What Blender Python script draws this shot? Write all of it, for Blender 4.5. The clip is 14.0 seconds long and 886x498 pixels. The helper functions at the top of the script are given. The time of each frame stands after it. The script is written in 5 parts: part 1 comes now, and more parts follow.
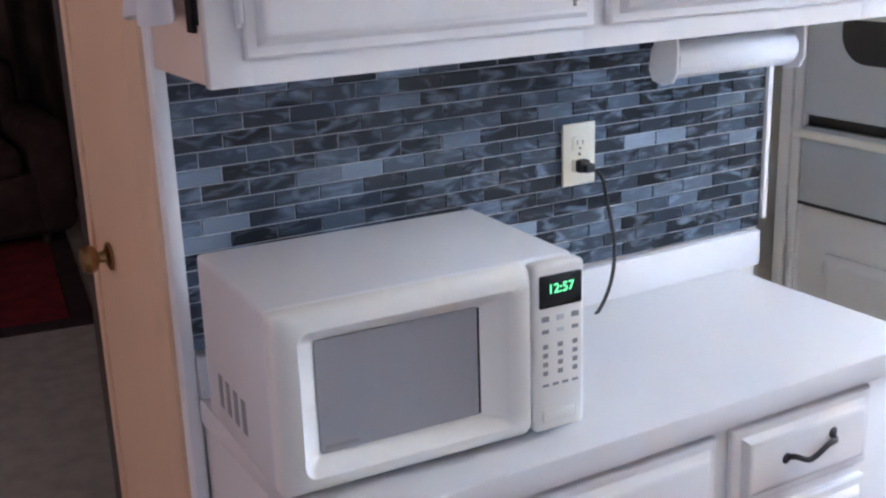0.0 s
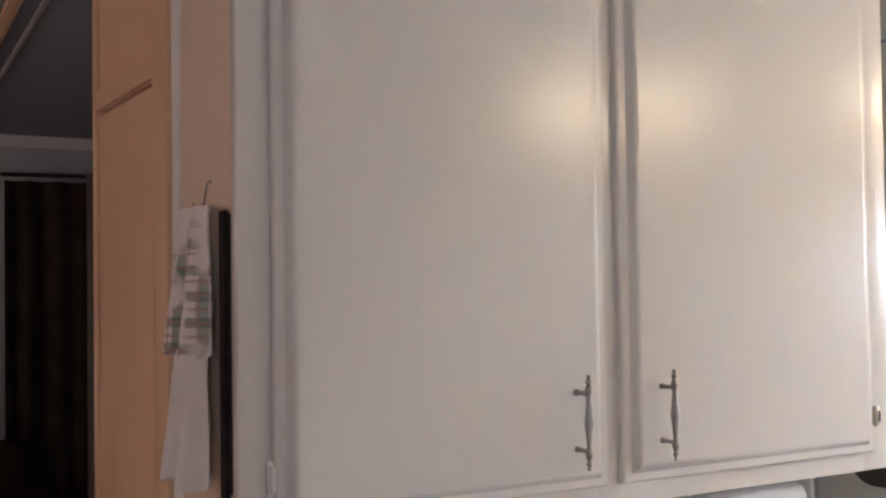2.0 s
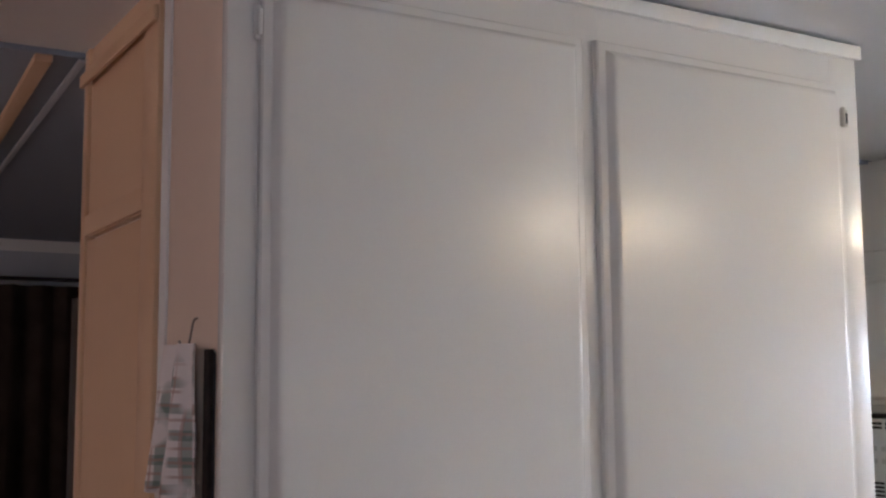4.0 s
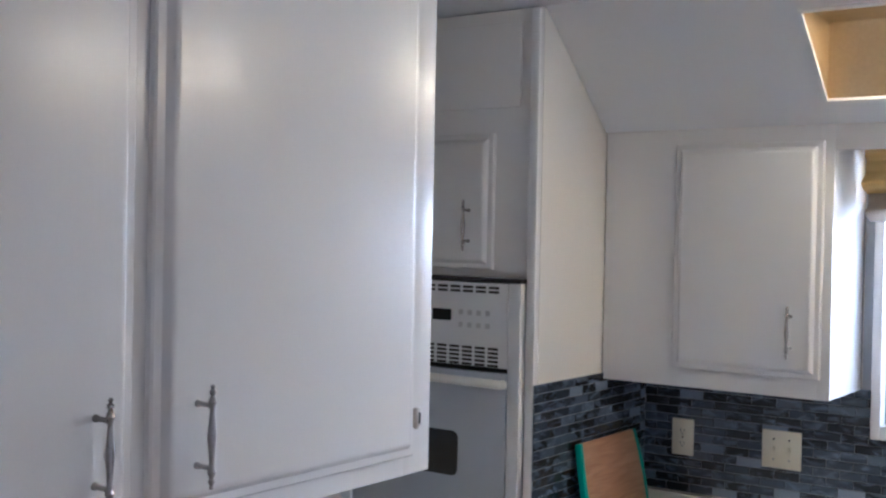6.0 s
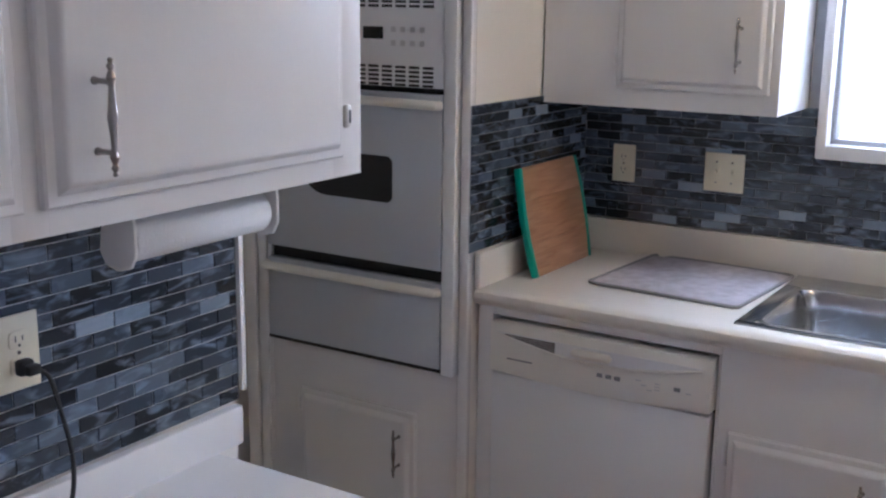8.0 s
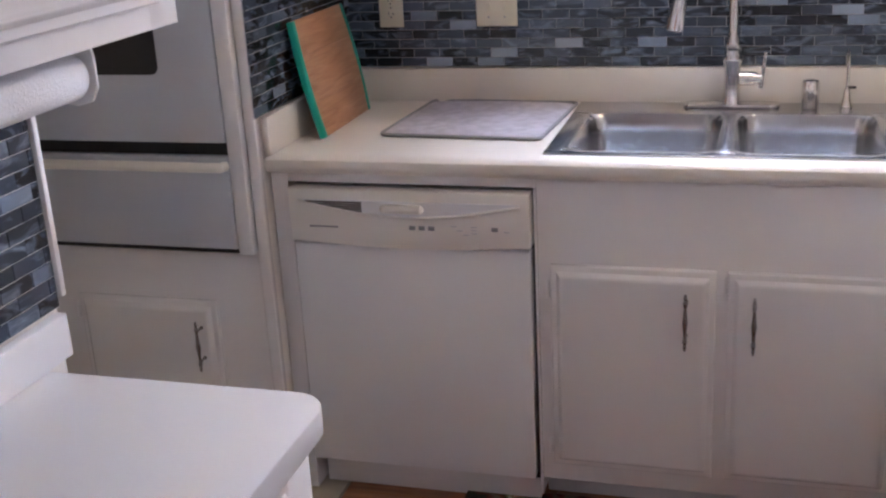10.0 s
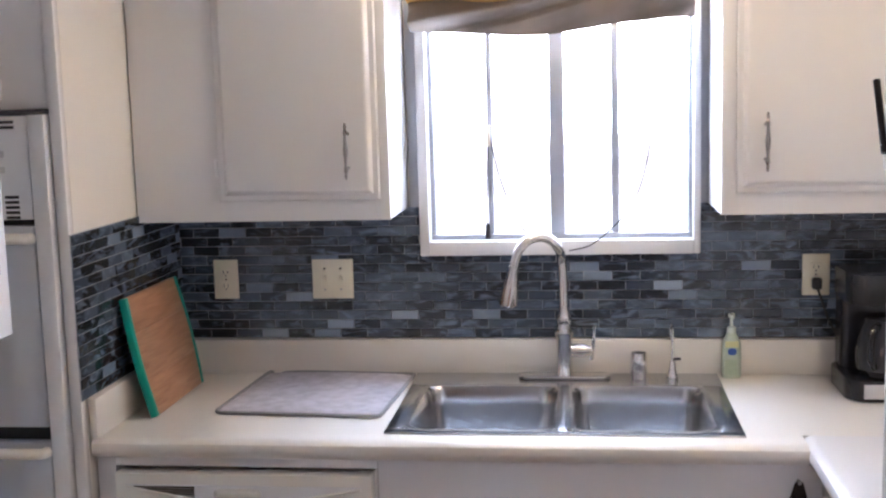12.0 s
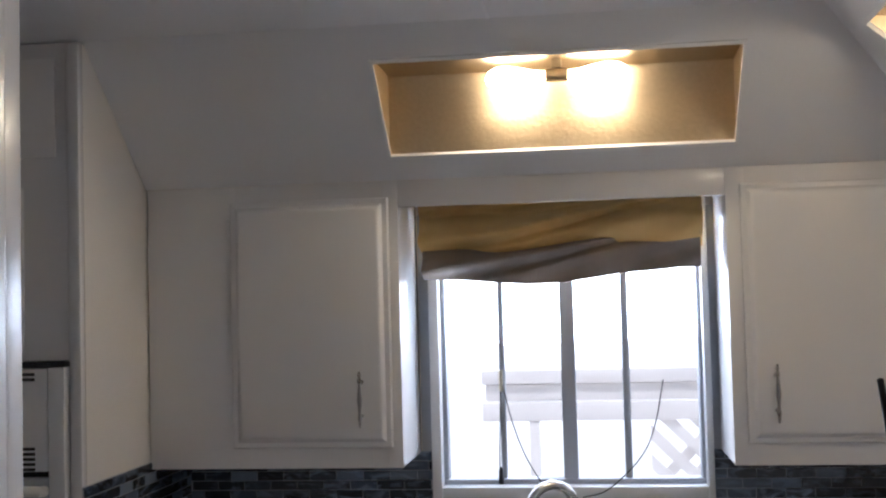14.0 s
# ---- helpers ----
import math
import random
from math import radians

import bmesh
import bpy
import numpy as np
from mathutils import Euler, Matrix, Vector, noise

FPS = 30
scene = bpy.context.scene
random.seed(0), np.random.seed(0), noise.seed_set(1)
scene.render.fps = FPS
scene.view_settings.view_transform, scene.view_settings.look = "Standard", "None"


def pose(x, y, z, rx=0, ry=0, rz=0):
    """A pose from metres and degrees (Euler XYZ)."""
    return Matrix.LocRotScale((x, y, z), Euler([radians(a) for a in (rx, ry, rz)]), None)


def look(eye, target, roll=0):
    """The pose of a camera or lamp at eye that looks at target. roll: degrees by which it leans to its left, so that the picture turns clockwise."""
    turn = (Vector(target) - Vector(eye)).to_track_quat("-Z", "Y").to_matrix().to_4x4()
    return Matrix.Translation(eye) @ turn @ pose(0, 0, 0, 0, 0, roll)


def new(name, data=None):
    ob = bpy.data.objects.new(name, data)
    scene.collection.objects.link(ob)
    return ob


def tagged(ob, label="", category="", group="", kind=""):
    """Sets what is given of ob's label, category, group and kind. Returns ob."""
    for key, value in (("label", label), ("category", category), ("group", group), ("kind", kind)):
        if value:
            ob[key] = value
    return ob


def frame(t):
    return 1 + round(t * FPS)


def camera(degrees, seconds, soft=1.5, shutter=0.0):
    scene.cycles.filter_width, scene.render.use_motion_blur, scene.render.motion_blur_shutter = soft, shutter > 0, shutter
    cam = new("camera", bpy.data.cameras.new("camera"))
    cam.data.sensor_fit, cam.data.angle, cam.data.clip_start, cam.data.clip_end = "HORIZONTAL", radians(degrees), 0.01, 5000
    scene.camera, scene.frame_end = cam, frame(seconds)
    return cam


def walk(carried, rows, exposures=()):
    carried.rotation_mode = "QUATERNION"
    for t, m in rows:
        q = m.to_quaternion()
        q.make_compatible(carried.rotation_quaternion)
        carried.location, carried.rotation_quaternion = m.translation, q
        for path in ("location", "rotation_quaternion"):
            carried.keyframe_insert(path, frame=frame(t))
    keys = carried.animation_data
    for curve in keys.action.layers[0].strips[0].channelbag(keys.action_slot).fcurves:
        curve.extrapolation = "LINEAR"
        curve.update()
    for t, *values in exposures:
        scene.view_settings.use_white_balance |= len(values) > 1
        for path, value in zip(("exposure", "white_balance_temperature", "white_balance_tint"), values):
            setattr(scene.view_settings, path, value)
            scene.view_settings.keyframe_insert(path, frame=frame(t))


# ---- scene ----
cam = camera(42.9, 14.0, 2.3)
PATH = [
    (0, (1.738, -3.382, 1.621), (0.077, -2.428, 1.044), -1.9),
    (0.5, (1.773, -3.381, 1.68), (0.069, -2.426, 1.25), -0.7),
    (1, (1.773, -3.401, 1.708), (0.046, -2.421, 1.47), -1.0),
    (1.5, (1.763, -3.407, 1.732), (0.031, -2.412, 1.642), -1.2),
    (2, (1.778, -3.424, 1.767), (0.045, -2.426, 1.823), -0.8),
    (2.5, (1.794, -3.438, 1.789), (0.057, -2.463, 1.976), -1.1),
    (2.7, (1.795, -3.445, 1.793), (0.06, -2.478, 2.025), -0.9),
    (4.8, (1.756, -3.384, 1.854), (0.12, -2.244, 2.015), 1.1),
    (5, (1.69, -3.351, 1.86), (0.14, -2.093, 1.98), 0.7),
    (5.5, (1.62, -3.313, 1.857), (0.29, -1.82, 1.894), 1.2),
    (6, (1.569, -3.288, 1.834), (0.399, -1.666, 1.805), 1.1),
    (6.5, (1.554, -3.267, 1.806), (0.414, -1.629, 1.677), 0.7),
    (7, (1.555, -3.23, 1.775), (0.412, -1.606, 1.535), 0.8),
    (7.5, (1.553, -3.201, 1.74), (0.383, -1.614, 1.402), 1.1),
    (8, (1.482, -3.162, 1.7), (0.441, -1.511, 1.262), 0.7),
    (8.2, (1.442, -3.144, 1.682), (0.473, -1.465, 1.193), 0.4),
    (10.3, (1.162, -3.115, 1.606), (0.711, -1.294, 0.912), -2.9),
    (10.5, (1.142, -3.105, 1.6), (0.768, -1.276, 0.884), -2.5),
    (11, (1.134, -3.084, 1.613), (0.891, -1.19, 1.016), -2.7),
    (11.5, (1.147, -3.078, 1.67), (0.918, -1.144, 1.215), -2.1),
    (12, (1.155, -3.089, 1.716), (0.905, -1.123, 1.447), -1.6),
    (12.5, (1.157, -3.105, 1.744), (0.893, -1.124, 1.664), -1.3),
    (13, (1.163, -3.118, 1.774), (0.895, -1.136, 1.821), -1.2),
    (13.5, (1.153, -3.125, 1.782), (0.895, -1.148, 1.935), -1.4),
    (14, (1.156, -3.123, 1.822), (0.895, -1.143, 1.918), -1.5),
]
EXPOSURES = [(0, 1.29, 5050, 13), (1.0, 1.17, 5700, 14), (2.0, 0.68, 6200, 14), (2.7, 0.32, 6200, 14), (5.0, 0.44, 5200, 12), (6.5, 0.22, 5100, 13), (7.5, 0.02, 5300, 16), (8.2, 0.40, 5250, 17),
             (10.5, 0.67, 5700, 24), (11.5, 0.78, 5450, 20), (12.5, 0.50, 5750, 18), (13.2, 0.02, 5850, 16), (14, -0.67, 5500, 14)]
walk(cam, [(t, look(eye, target, roll)) for t, eye, target, roll in PATH], EXPOSURES)

# ---- light ----
world = bpy.data.worlds.new("sky")
scene.world = world
world.use_nodes = True
wn = world.node_tree.nodes
sky = wn.new("ShaderNodeTexSky")
sky.sky_type, sky.sun_disc = "NISHITA", False
sky.sun_elevation, sky.sun_rotation = radians(64), radians(188)
wn["Background"].inputs["Strength"].default_value = 0.10
world.node_tree.links.new(sky.outputs[0], wn["Background"].inputs["Color"])

sun_data = bpy.data.lights.new("sun", "SUN")
sun_data.energy, sun_data.angle, sun_data.color = 4.5, radians(0.6), (1.0, 0.93, 0.84)
sun = new("sun", sun_data)
sun.matrix_world = look((-1.8, -8.8, 7.6), (-1.3, -5.2, 0))


def area_light(name, eye, target, w, h, watts, colour):
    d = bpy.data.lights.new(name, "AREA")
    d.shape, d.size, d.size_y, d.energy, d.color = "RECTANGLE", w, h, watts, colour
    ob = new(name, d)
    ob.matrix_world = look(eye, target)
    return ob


area_light("sink_window_daylight", (1.08, 0.16, 1.88), (1.02, -1.0, 1.90), 0.66, 0.36, 13, (0.82, 0.91, 1.0))
# added orange fill from behind the camera, for the closet's south faces
area_light("warm_south_fill", (-1.6, -6.86, 1.5), (-0.5, -2.9, 1.4), 1.8, 1.2, 11, (1.0, 0.48, 0.27))
# added neutral fill from the unseen east side, for the cabinet fronts
area_light("east_side_fill", (4.36, -4.6, 1.2), (0, -3.2, 1.3), 1.0, 1.8, 3.5, (0.92, 0.95, 1.0))

# ---- materials ----
def material(name):
    m = bpy.data.materials.new(name)
    m.use_nodes = True
    return m, m.node_tree.nodes, m.node_tree.links, m.node_tree.nodes["Principled BSDF"]


def paint(name, colour, rough=0.4, vary=0.05, bump=0.06, scale=60.0, metal=0.0, stretch=(1, 1, 1), spec=0.5, stain=2.5):
    """Solid colour with mottling at two scales, rough patches and fine relief."""
    m, n, l, b = material(name)
    co = n.new("ShaderNodeTexCoord")
    mp = n.new("ShaderNodeMapping")
    mp.inputs["Scale"].default_value = stretch
    l.new(co.outputs["Object"], mp.inputs["Vector"])
    fine = n.new("ShaderNodeTexNoise")
    fine.inputs["Scale"].default_value, fine.inputs["Detail"].default_value = scale, 5
    big = n.new("ShaderNodeTexNoise")
    big.inputs["Scale"].default_value, big.inputs["Detail"].default_value = stain, 4
    for t in (fine, big):
        l.new(mp.outputs[0], t.inputs["Vector"])
    mix = n.new("ShaderNodeMix")
    mix.data_type = "RGBA"
    mix.inputs[6].default_value = (*[max(0, c * (1 - vary * 2)) for c in colour], 1)
    mix.inputs[7].default_value = (*[min(1, c * (1 + vary)) for c in colour], 1)
    add = n.new("ShaderNodeMath")
    add.operation, add.use_clamp = "MULTIPLY_ADD", True
    grain = fine
    if vary < 0.03:
        grain = n.new("ShaderNodeTexNoise")
        grain.inputs["Scale"].default_value, grain.inputs["Detail"].default_value = 380, 2
        l.new(co.outputs["Object"], grain.inputs["Vector"])
    l.new(grain.outputs["Fac"], add.inputs[0])
    add.inputs[1].default_value = 0.4 if vary >= 0.03 else 1.0
    sc = n.new("ShaderNodeMath")
    sc.operation = "MULTIPLY"
    sc.inputs[1].default_value = 0.6 if vary >= 0.03 else 0.0
    l.new(big.outputs["Fac"], sc.inputs[0])
    l.new(sc.outputs[0], add.inputs[2])
    l.new(add.outputs[0], mix.inputs[0])
    l.new(mix.outputs[2], b.inputs["Base Color"])
    rr = n.new("ShaderNodeMapRange")
    rr.inputs[3].default_value, rr.inputs[4].default_value = max(0.02, rough - (0.05 if vary >= 0.03 else 0.006)), min(1, rough + (0.05 if vary >= 0.03 else 0.006))
    l.new((big if vary >= 0.03 else fine).outputs["Fac"], rr.inputs[0])
    l.new(rr.outputs[0], b.inputs["Roughness"])
    b.inputs["Metallic"].default_value = metal
    b.inputs["Specular IOR Level"].default_value = spec
    if bump:
        bp = n.new("ShaderNodeBump")
        bp.inputs["Strength"].default_value, bp.inputs["Distance"].default_value = bump, 0.004
        l.new(fine.outputs["Fac"], bp.inputs["Height"])
        l.new(bp.outputs[0], b.inputs["Normal"])
    return m


def tile_material(name, per_island):
    """Glass and marble mosaic: each piece its own blue grey, with cloudy veins."""
    m, n, l, b = material(name)
    co = n.new("ShaderNodeTexCoord")
    if per_island:
        rnd = n.new("ShaderNodeNewGeometry").outputs["Random Per Island"]
    else:
        rnd = n.new("ShaderNodeObjectInfo").outputs["Random"]
    ramp = n.new("ShaderNodeValToRGB")
    e = ramp.color_ramp.elements
    e[0].position, e[0].color = 0.0, (0.014, 0.017, 0.023, 1)
    e[1].position, e[1].color = 1.0, (0.30, 0.36, 0.45, 1)
    for p, c in ((0.3, (0.021, 0.026, 0.036)), (0.55, (0.034, 0.044, 0.062)), (0.78, (0.056, 0.074, 0.104)), (0.93, (0.115, 0.145, 0.195))):
        k = e.new(p)
        k.color = (*c, 1)
    l.new(rnd, ramp.inputs[0])
    geo = n.new("ShaderNodeNewGeometry")
    mp = n.new("ShaderNodeMapping")
    mp.inputs["Scale"].default_value = (13, 13, 38)
    mp.inputs["Rotation"].default_value = (0.35, 0.35, 0)
    l.new(geo.outputs["Position"], mp.inputs["Vector"])
    off = n.new("ShaderNodeVectorMath")
    off.operation = "ADD"
    big = n.new("ShaderNodeMath")
    big.operation = "MULTIPLY"
    big.inputs[1].default_value = 37.0
    l.new(rnd, big.inputs[0])
    l.new(mp.outputs[0], off.inputs[0])
    l.new(big.outputs[0], off.inputs[1])
    vein = n.new("ShaderNodeTexNoise")
    vein.inputs["Scale"].default_value, vein.inputs["Detail"].default_value, vein.inputs["Distortion"].default_value = 1.1, 5, 1.2
    l.new(off.outputs[0], vein.inputs["Vector"])
    vr = n.new("ShaderNodeMapRange")
    vr.inputs[1].default_value, vr.inputs[2].default_value = 0.50, 0.74
    l.new(vein.outputs["Fac"], vr.inputs[0])
    amt = n.new("ShaderNodeMath")
    amt.operation = "MULTIPLY"
    amt.inputs[1].default_value = 0.80
    l.new(vr.outputs[0], amt.inputs[0])
    mix = n.new("ShaderNodeMix")
    mix.data_type = "RGBA"
    l.new(amt.outputs[0], mix.inputs[0])
    l.new(ramp.outputs[0], mix.inputs[6])
    mix.inputs[7].default_value = (0.25, 0.31, 0.41, 1)
    l.new(mix.outputs[2], b.inputs["Base Color"])
    b.inputs["Roughness"].default_value = 0.17
    return m


def wood(name, dark, light, rough=0.45, along=(1, 14, 14), by_object=True, scale=6.0):
    m, n, l, b = material(name)
    co = n.new("ShaderNodeTexCoord")
    mp = n.new("ShaderNodeMapping")
    mp.inputs["Scale"].default_value = along
    l.new(co.outputs["Object"], mp.inputs["Vector"])
    info = n.new("ShaderNodeObjectInfo")
    off = n.new("ShaderNodeVectorMath")
    off.operation = "ADD"
    k = n.new("ShaderNodeMath")
    k.operation = "MULTIPLY"
    k.inputs[1].default_value = 50.0 if by_object else 0.0
    l.new(info.outputs["Random"], k.inputs[0])
    l.new(mp.outputs[0], off.inputs[0])
    l.new(k.outputs[0], off.inputs[1])
    t = n.new("ShaderNodeTexNoise")
    t.inputs["Scale"].default_value, t.inputs["Detail"].default_value, t.inputs["Distortion"].default_value = scale, 8, 0.8
    l.new(off.outputs[0], t.inputs["Vector"])
    ramp = n.new("ShaderNodeValToRGB")
    ramp.color_ramp.elements[0].position, ramp.color_ramp.elements[0].color = 0.3, (*dark, 1)
    ramp.color_ramp.elements[1].position, ramp.color_ramp.elements[1].color = 0.7, (*light, 1)
    l.new(t.outputs["Fac"], ramp.inputs[0])
    l.new(ramp.outputs[0], b.inputs["Base Color"])
    b.inputs["Roughness"].default_value = rough
    bp = n.new("ShaderNodeBump")
    bp.inputs["Strength"].default_value, bp.inputs["Distance"].default_value = 0.1, 0.002
    l.new(t.outputs["Fac"], bp.inputs["Height"])
    l.new(bp.outputs[0], b.inputs["Normal"])
    return m


def cloth(name, a, c, scale=8.0, rough=0.95, weave=900.0, spots=None):
    m, n, l, b = material(name)
    co = n.new("ShaderNodeTexCoord")
    big = n.new("ShaderNodeTexNoise")
    big.inputs["Scale"].default_value, big.inputs["Detail"].default_value = scale, 3
    l.new(co.outputs["Object"], big.inputs["Vector"])
    ramp = n.new("ShaderNodeValToRGB")
    e = ramp.color_ramp.elements
    e[0].position, e[0].color = 0.35, (*a, 1)
    e[1].position, e[1].color = 0.65, (*c, 1)
    for p, col in spots or ():
        e.new(p).color = (*col, 1)
    l.new(big.outputs["Fac"], ramp.inputs[0])
    l.new(ramp.outputs[0], b.inputs["Base Color"])
    fine = n.new("ShaderNodeTexNoise")
    fine.inputs["Scale"].default_value = weave
    l.new(co.outputs["Object"], fine.inputs["Vector"])
    bp = n.new("ShaderNodeBump")
    bp.inputs["Strength"].default_value, bp.inputs["Distance"].default_value = 0.35, 0.002
    l.new(fine.outputs["Fac"], bp.inputs["Height"])
    l.new(bp.outputs[0], b.inputs["Normal"])
    b.inputs["Roughness"].default_value = rough
    b.inputs["Specular IOR Level"].default_value = 0.2
    return m


def plaid(name, ground, band, line):
    """Woven check: broad bands and thin lines crossing on a pale ground, worn pale in patches."""
    m, n, l, b = material(name)
    co = n.new("ShaderNodeTexCoord")
    colour = None
    for axis, scale, hue, lo, hi in (("Z", 9.0, band, 0.62, 0.72), ("X", 8.0, band, 0.74, 0.82), ("Z", 17.0, line, 0.86, 0.92), ("X", 15.0, line, 0.90, 0.95)):
        w = n.new("ShaderNodeTexWave")
        w.bands_direction = axis
        w.inputs["Scale"].default_value, w.inputs["Distortion"].default_value = scale, 0.6
        l.new(co.outputs["Object"], w.inputs["Vector"])
        r = n.new("ShaderNodeMapRange")
        r.inputs[1].default_value, r.inputs[2].default_value, r.inputs[4].default_value = lo, hi, 0.6
        l.new(w.outputs["Fac"], r.inputs[0])
        mix = n.new("ShaderNodeMix")
        mix.data_type = "RGBA"
        l.new(r.outputs[0], mix.inputs[0])
        if colour is None:
            mix.inputs[6].default_value = (*ground, 1)
        else:
            l.new(colour, mix.inputs[6])
        mix.inputs[7].default_value = (*hue, 1)
        colour = mix.outputs[2]
    worn = n.new("ShaderNodeTexNoise")
    worn.inputs["Scale"].default_value, worn.inputs["Detail"].default_value = 13.0, 2
    l.new(co.outputs["Object"], worn.inputs["Vector"])
    wr = n.new("ShaderNodeMapRange")
    wr.inputs[1].default_value, wr.inputs[2].default_value = 0.46, 0.54
    l.new(worn.outputs["Fac"], wr.inputs[0])
    last = n.new("ShaderNodeMix")
    last.data_type = "RGBA"
    l.new(wr.outputs[0], last.inputs[0])
    l.new(colour, last.inputs[6])
    last.inputs[7].default_value = (*ground, 1)
    l.new(last.outputs[2], b.inputs["Base Color"])
    b.inputs["Roughness"].default_value = 0.9
    b.inputs["Specular IOR Level"].default_value = 0.2
    return m


def glow(name, colour, strength):
    m, n, l, b = material(name)
    b.inputs["Base Color"].default_value = (*colour, 1)
    b.inputs["Emission Color"].default_value = (*colour, 1)
    b.inputs["Emission Strength"].default_value = strength
    return m


def glass_material(name):
    m, n, l, b = material(name)
    b.inputs["Base Color"].default_value = (0.95, 0.97, 0.98, 1)
    b.inputs["Transmission Weight"].default_value = 1.0
    b.inputs["Roughness"].default_value = 0.0
    b.inputs["IOR"].default_value = 1.02
    return m


M_CAB = paint("cabinet_white_enamel", (0.78, 0.76, 0.745), 0.25, 0.015, 0.055, 30, stretch=(3, 3, 0.35))
M_WALL = paint("wall_cream_paint", (0.80, 0.765, 0.71), 0.6, 0.02, 0.12, 120)
M_TRIM = paint("trim_white_paint", (0.80, 0.79, 0.78), 0.4, 0.03, 0.06, 40)
# cream paint with the orange light that falls on it mixed into the colour
M_WARMLIT = paint("warm_lit_cream_paint", (0.68, 0.46, 0.29), 0.5, 0.03, 0.06, 40)
# cabinet cream, tinted for the warm light on its south side
M_SIDE_WARM = paint("warm_lit_side_paint", (0.76, 0.61, 0.50), 0.4, 0.03, 0.05, 60)
# emission that whites out the view and adds light through the sink window
M_BACKDROP = glow("white_sky_glow", (1.0, 1.0, 1.0), 7.0)
M_CEIL = paint("ceiling_white_paint", (0.76, 0.76, 0.77), 0.36, 0.02, 0.22, 70)
M_LAM = paint("white_laminate", (0.70, 0.69, 0.69), 0.34, 0.012, 0.0, 250, stain=30)
M_LAM_CREAM = paint("cream_laminate", (0.74, 0.70, 0.64), 0.34, 0.015, 0.0, 250, stain=30)
M_GROUT = paint("pale_grey_grout", (0.70, 0.72, 0.75), 0.85, 0.08, 0.3, 300)
M_GROUT_D = paint("grey_grout", (0.44, 0.46, 0.50), 0.85, 0.08, 0.3, 300)
M_TILE = tile_material("blue_grey_glass_mosaic", False)
M_TILE_I = tile_material("blue_grey_glass_mosaic_far", True)
M_PEWTER = paint("antique_pewter", (0.37, 0.35, 0.34), 0.27, 0.25, 0.2, 160, metal=1.0)
M_BLACK_IRON = paint("blackened_metal", (0.06, 0.055, 0.06), 0.4, 0.2, 0.15, 160, metal=0.8)
M_HINGE = paint("worn_hinge_metal", (0.55, 0.52, 0.48), 0.35, 0.2, 0.1, 160, metal=0.6)
M_CHROME = paint("brushed_nickel", (0.80, 0.78, 0.76), 0.18, 0.04, 0.03, 300, metal=1.0)
M_STEEL = paint("brushed_stainless_steel", (0.54, 0.545, 0.56), 0.22, 0.04, 0.0, 180, metal=1.0)
M_PLATE = paint("ivory_plastic", (0.74, 0.68, 0.52), 0.4, 0.03, 0.02, 200)
M_DARK = paint("dark_slot", (0.02, 0.02, 0.022), 0.6, 0.1, 0.0)
M_RUBBER = paint("black_rubber", (0.015, 0.015, 0.016), 0.5, 0.1, 0.05, 200)
M_APPL = paint("white_appliance_enamel", (0.80, 0.80, 0.805), 0.25, 0.015, 0.02, 200)
M_APPL_CREAM = paint("off_white_plastic", (0.80, 0.775, 0.72), 0.35, 0.02, 0.02, 300)
# white glass; the dim room it mirrors is put into the grey-blue colour
M_GLASS_REFLECT = paint("white_glass_mirroring_dim_room", (0.52, 0.55, 0.60), 0.10, 0.01, 0.0)
M_SMOKE = paint("smoked_oven_glass", (0.035, 0.035, 0.04), 0.08, 0.05, 0.0)
M_MWGLASS = paint("mesh_screen_glass", (0.36, 0.36, 0.38), 0.22, 0.04, 0.25, 900)
M_DISPLAY = paint("black_display", (0.012, 0.014, 0.014), 0.12, 0.05, 0.0)
M_DIGIT = glow("green_led", (0.25, 1.0, 0.30), 0.6)
M_PRINT = paint("grey_printing", (0.26, 0.26, 0.27), 0.6, 0.05, 0.0)
M_BRASS = paint("aged_brass", (0.36, 0.22, 0.09), 0.35, 0.2, 0.1, 120, metal=1.0)
M_PLANK = wood("orange_laminate_plank", (0.22, 0.085, 0.035), (0.38, 0.165, 0.07), 0.35)
M_BAMBOO = wood("bamboo_board", (0.33, 0.16, 0.085), (0.47, 0.26, 0.145), 0.5, along=(14, 1.2, 14))
M_TEAL = paint("teal_rubber_edge", (0.0, 0.30, 0.235), 0.5, 0.06, 0.05, 200)
M_TERRY = cloth("grey_woven_mat", (0.40, 0.38, 0.42), (0.50, 0.48, 0.53), 30, weave=400)
M_BLIND = cloth("ochre_roman_shade", (0.62, 0.38, 0.13), (0.74, 0.49, 0.19), 6)
# darker copy of the shade fabric, with its shadow in the colour
M_BLIND_SHADED = cloth("roman_shade_in_shadow", (0.22, 0.18, 0.15), (0.30, 0.24, 0.19), 6)
M_GOLD = paint("satin_aluminium_liner", (0.56, 0.44, 0.28), 0.42, 0.15, 0.25, 90, metal=1.0)
M_BULB = glow("warm_bulb", (1.0, 0.82, 0.54), 80)
M_WFRAME = paint("milled_aluminium_frame", (0.46, 0.48, 0.53), 0.45, 0.05, 0.05, 120, metal=0.3)
M_GLASS = glass_material("window_glass")
M_CARPET = cloth("beige_carpet", (0.36, 0.33, 0.26), (0.44, 0.40, 0.32), 12, weave=300)
M_RED = cloth("red_rug", (0.10, 0.008, 0.010), (0.17, 0.015, 0.018), 10, weave=300)
M_DARKRUG = cloth("dark_rug_border", (0.03, 0.02, 0.02), (0.05, 0.03, 0.03), 10, weave=300)
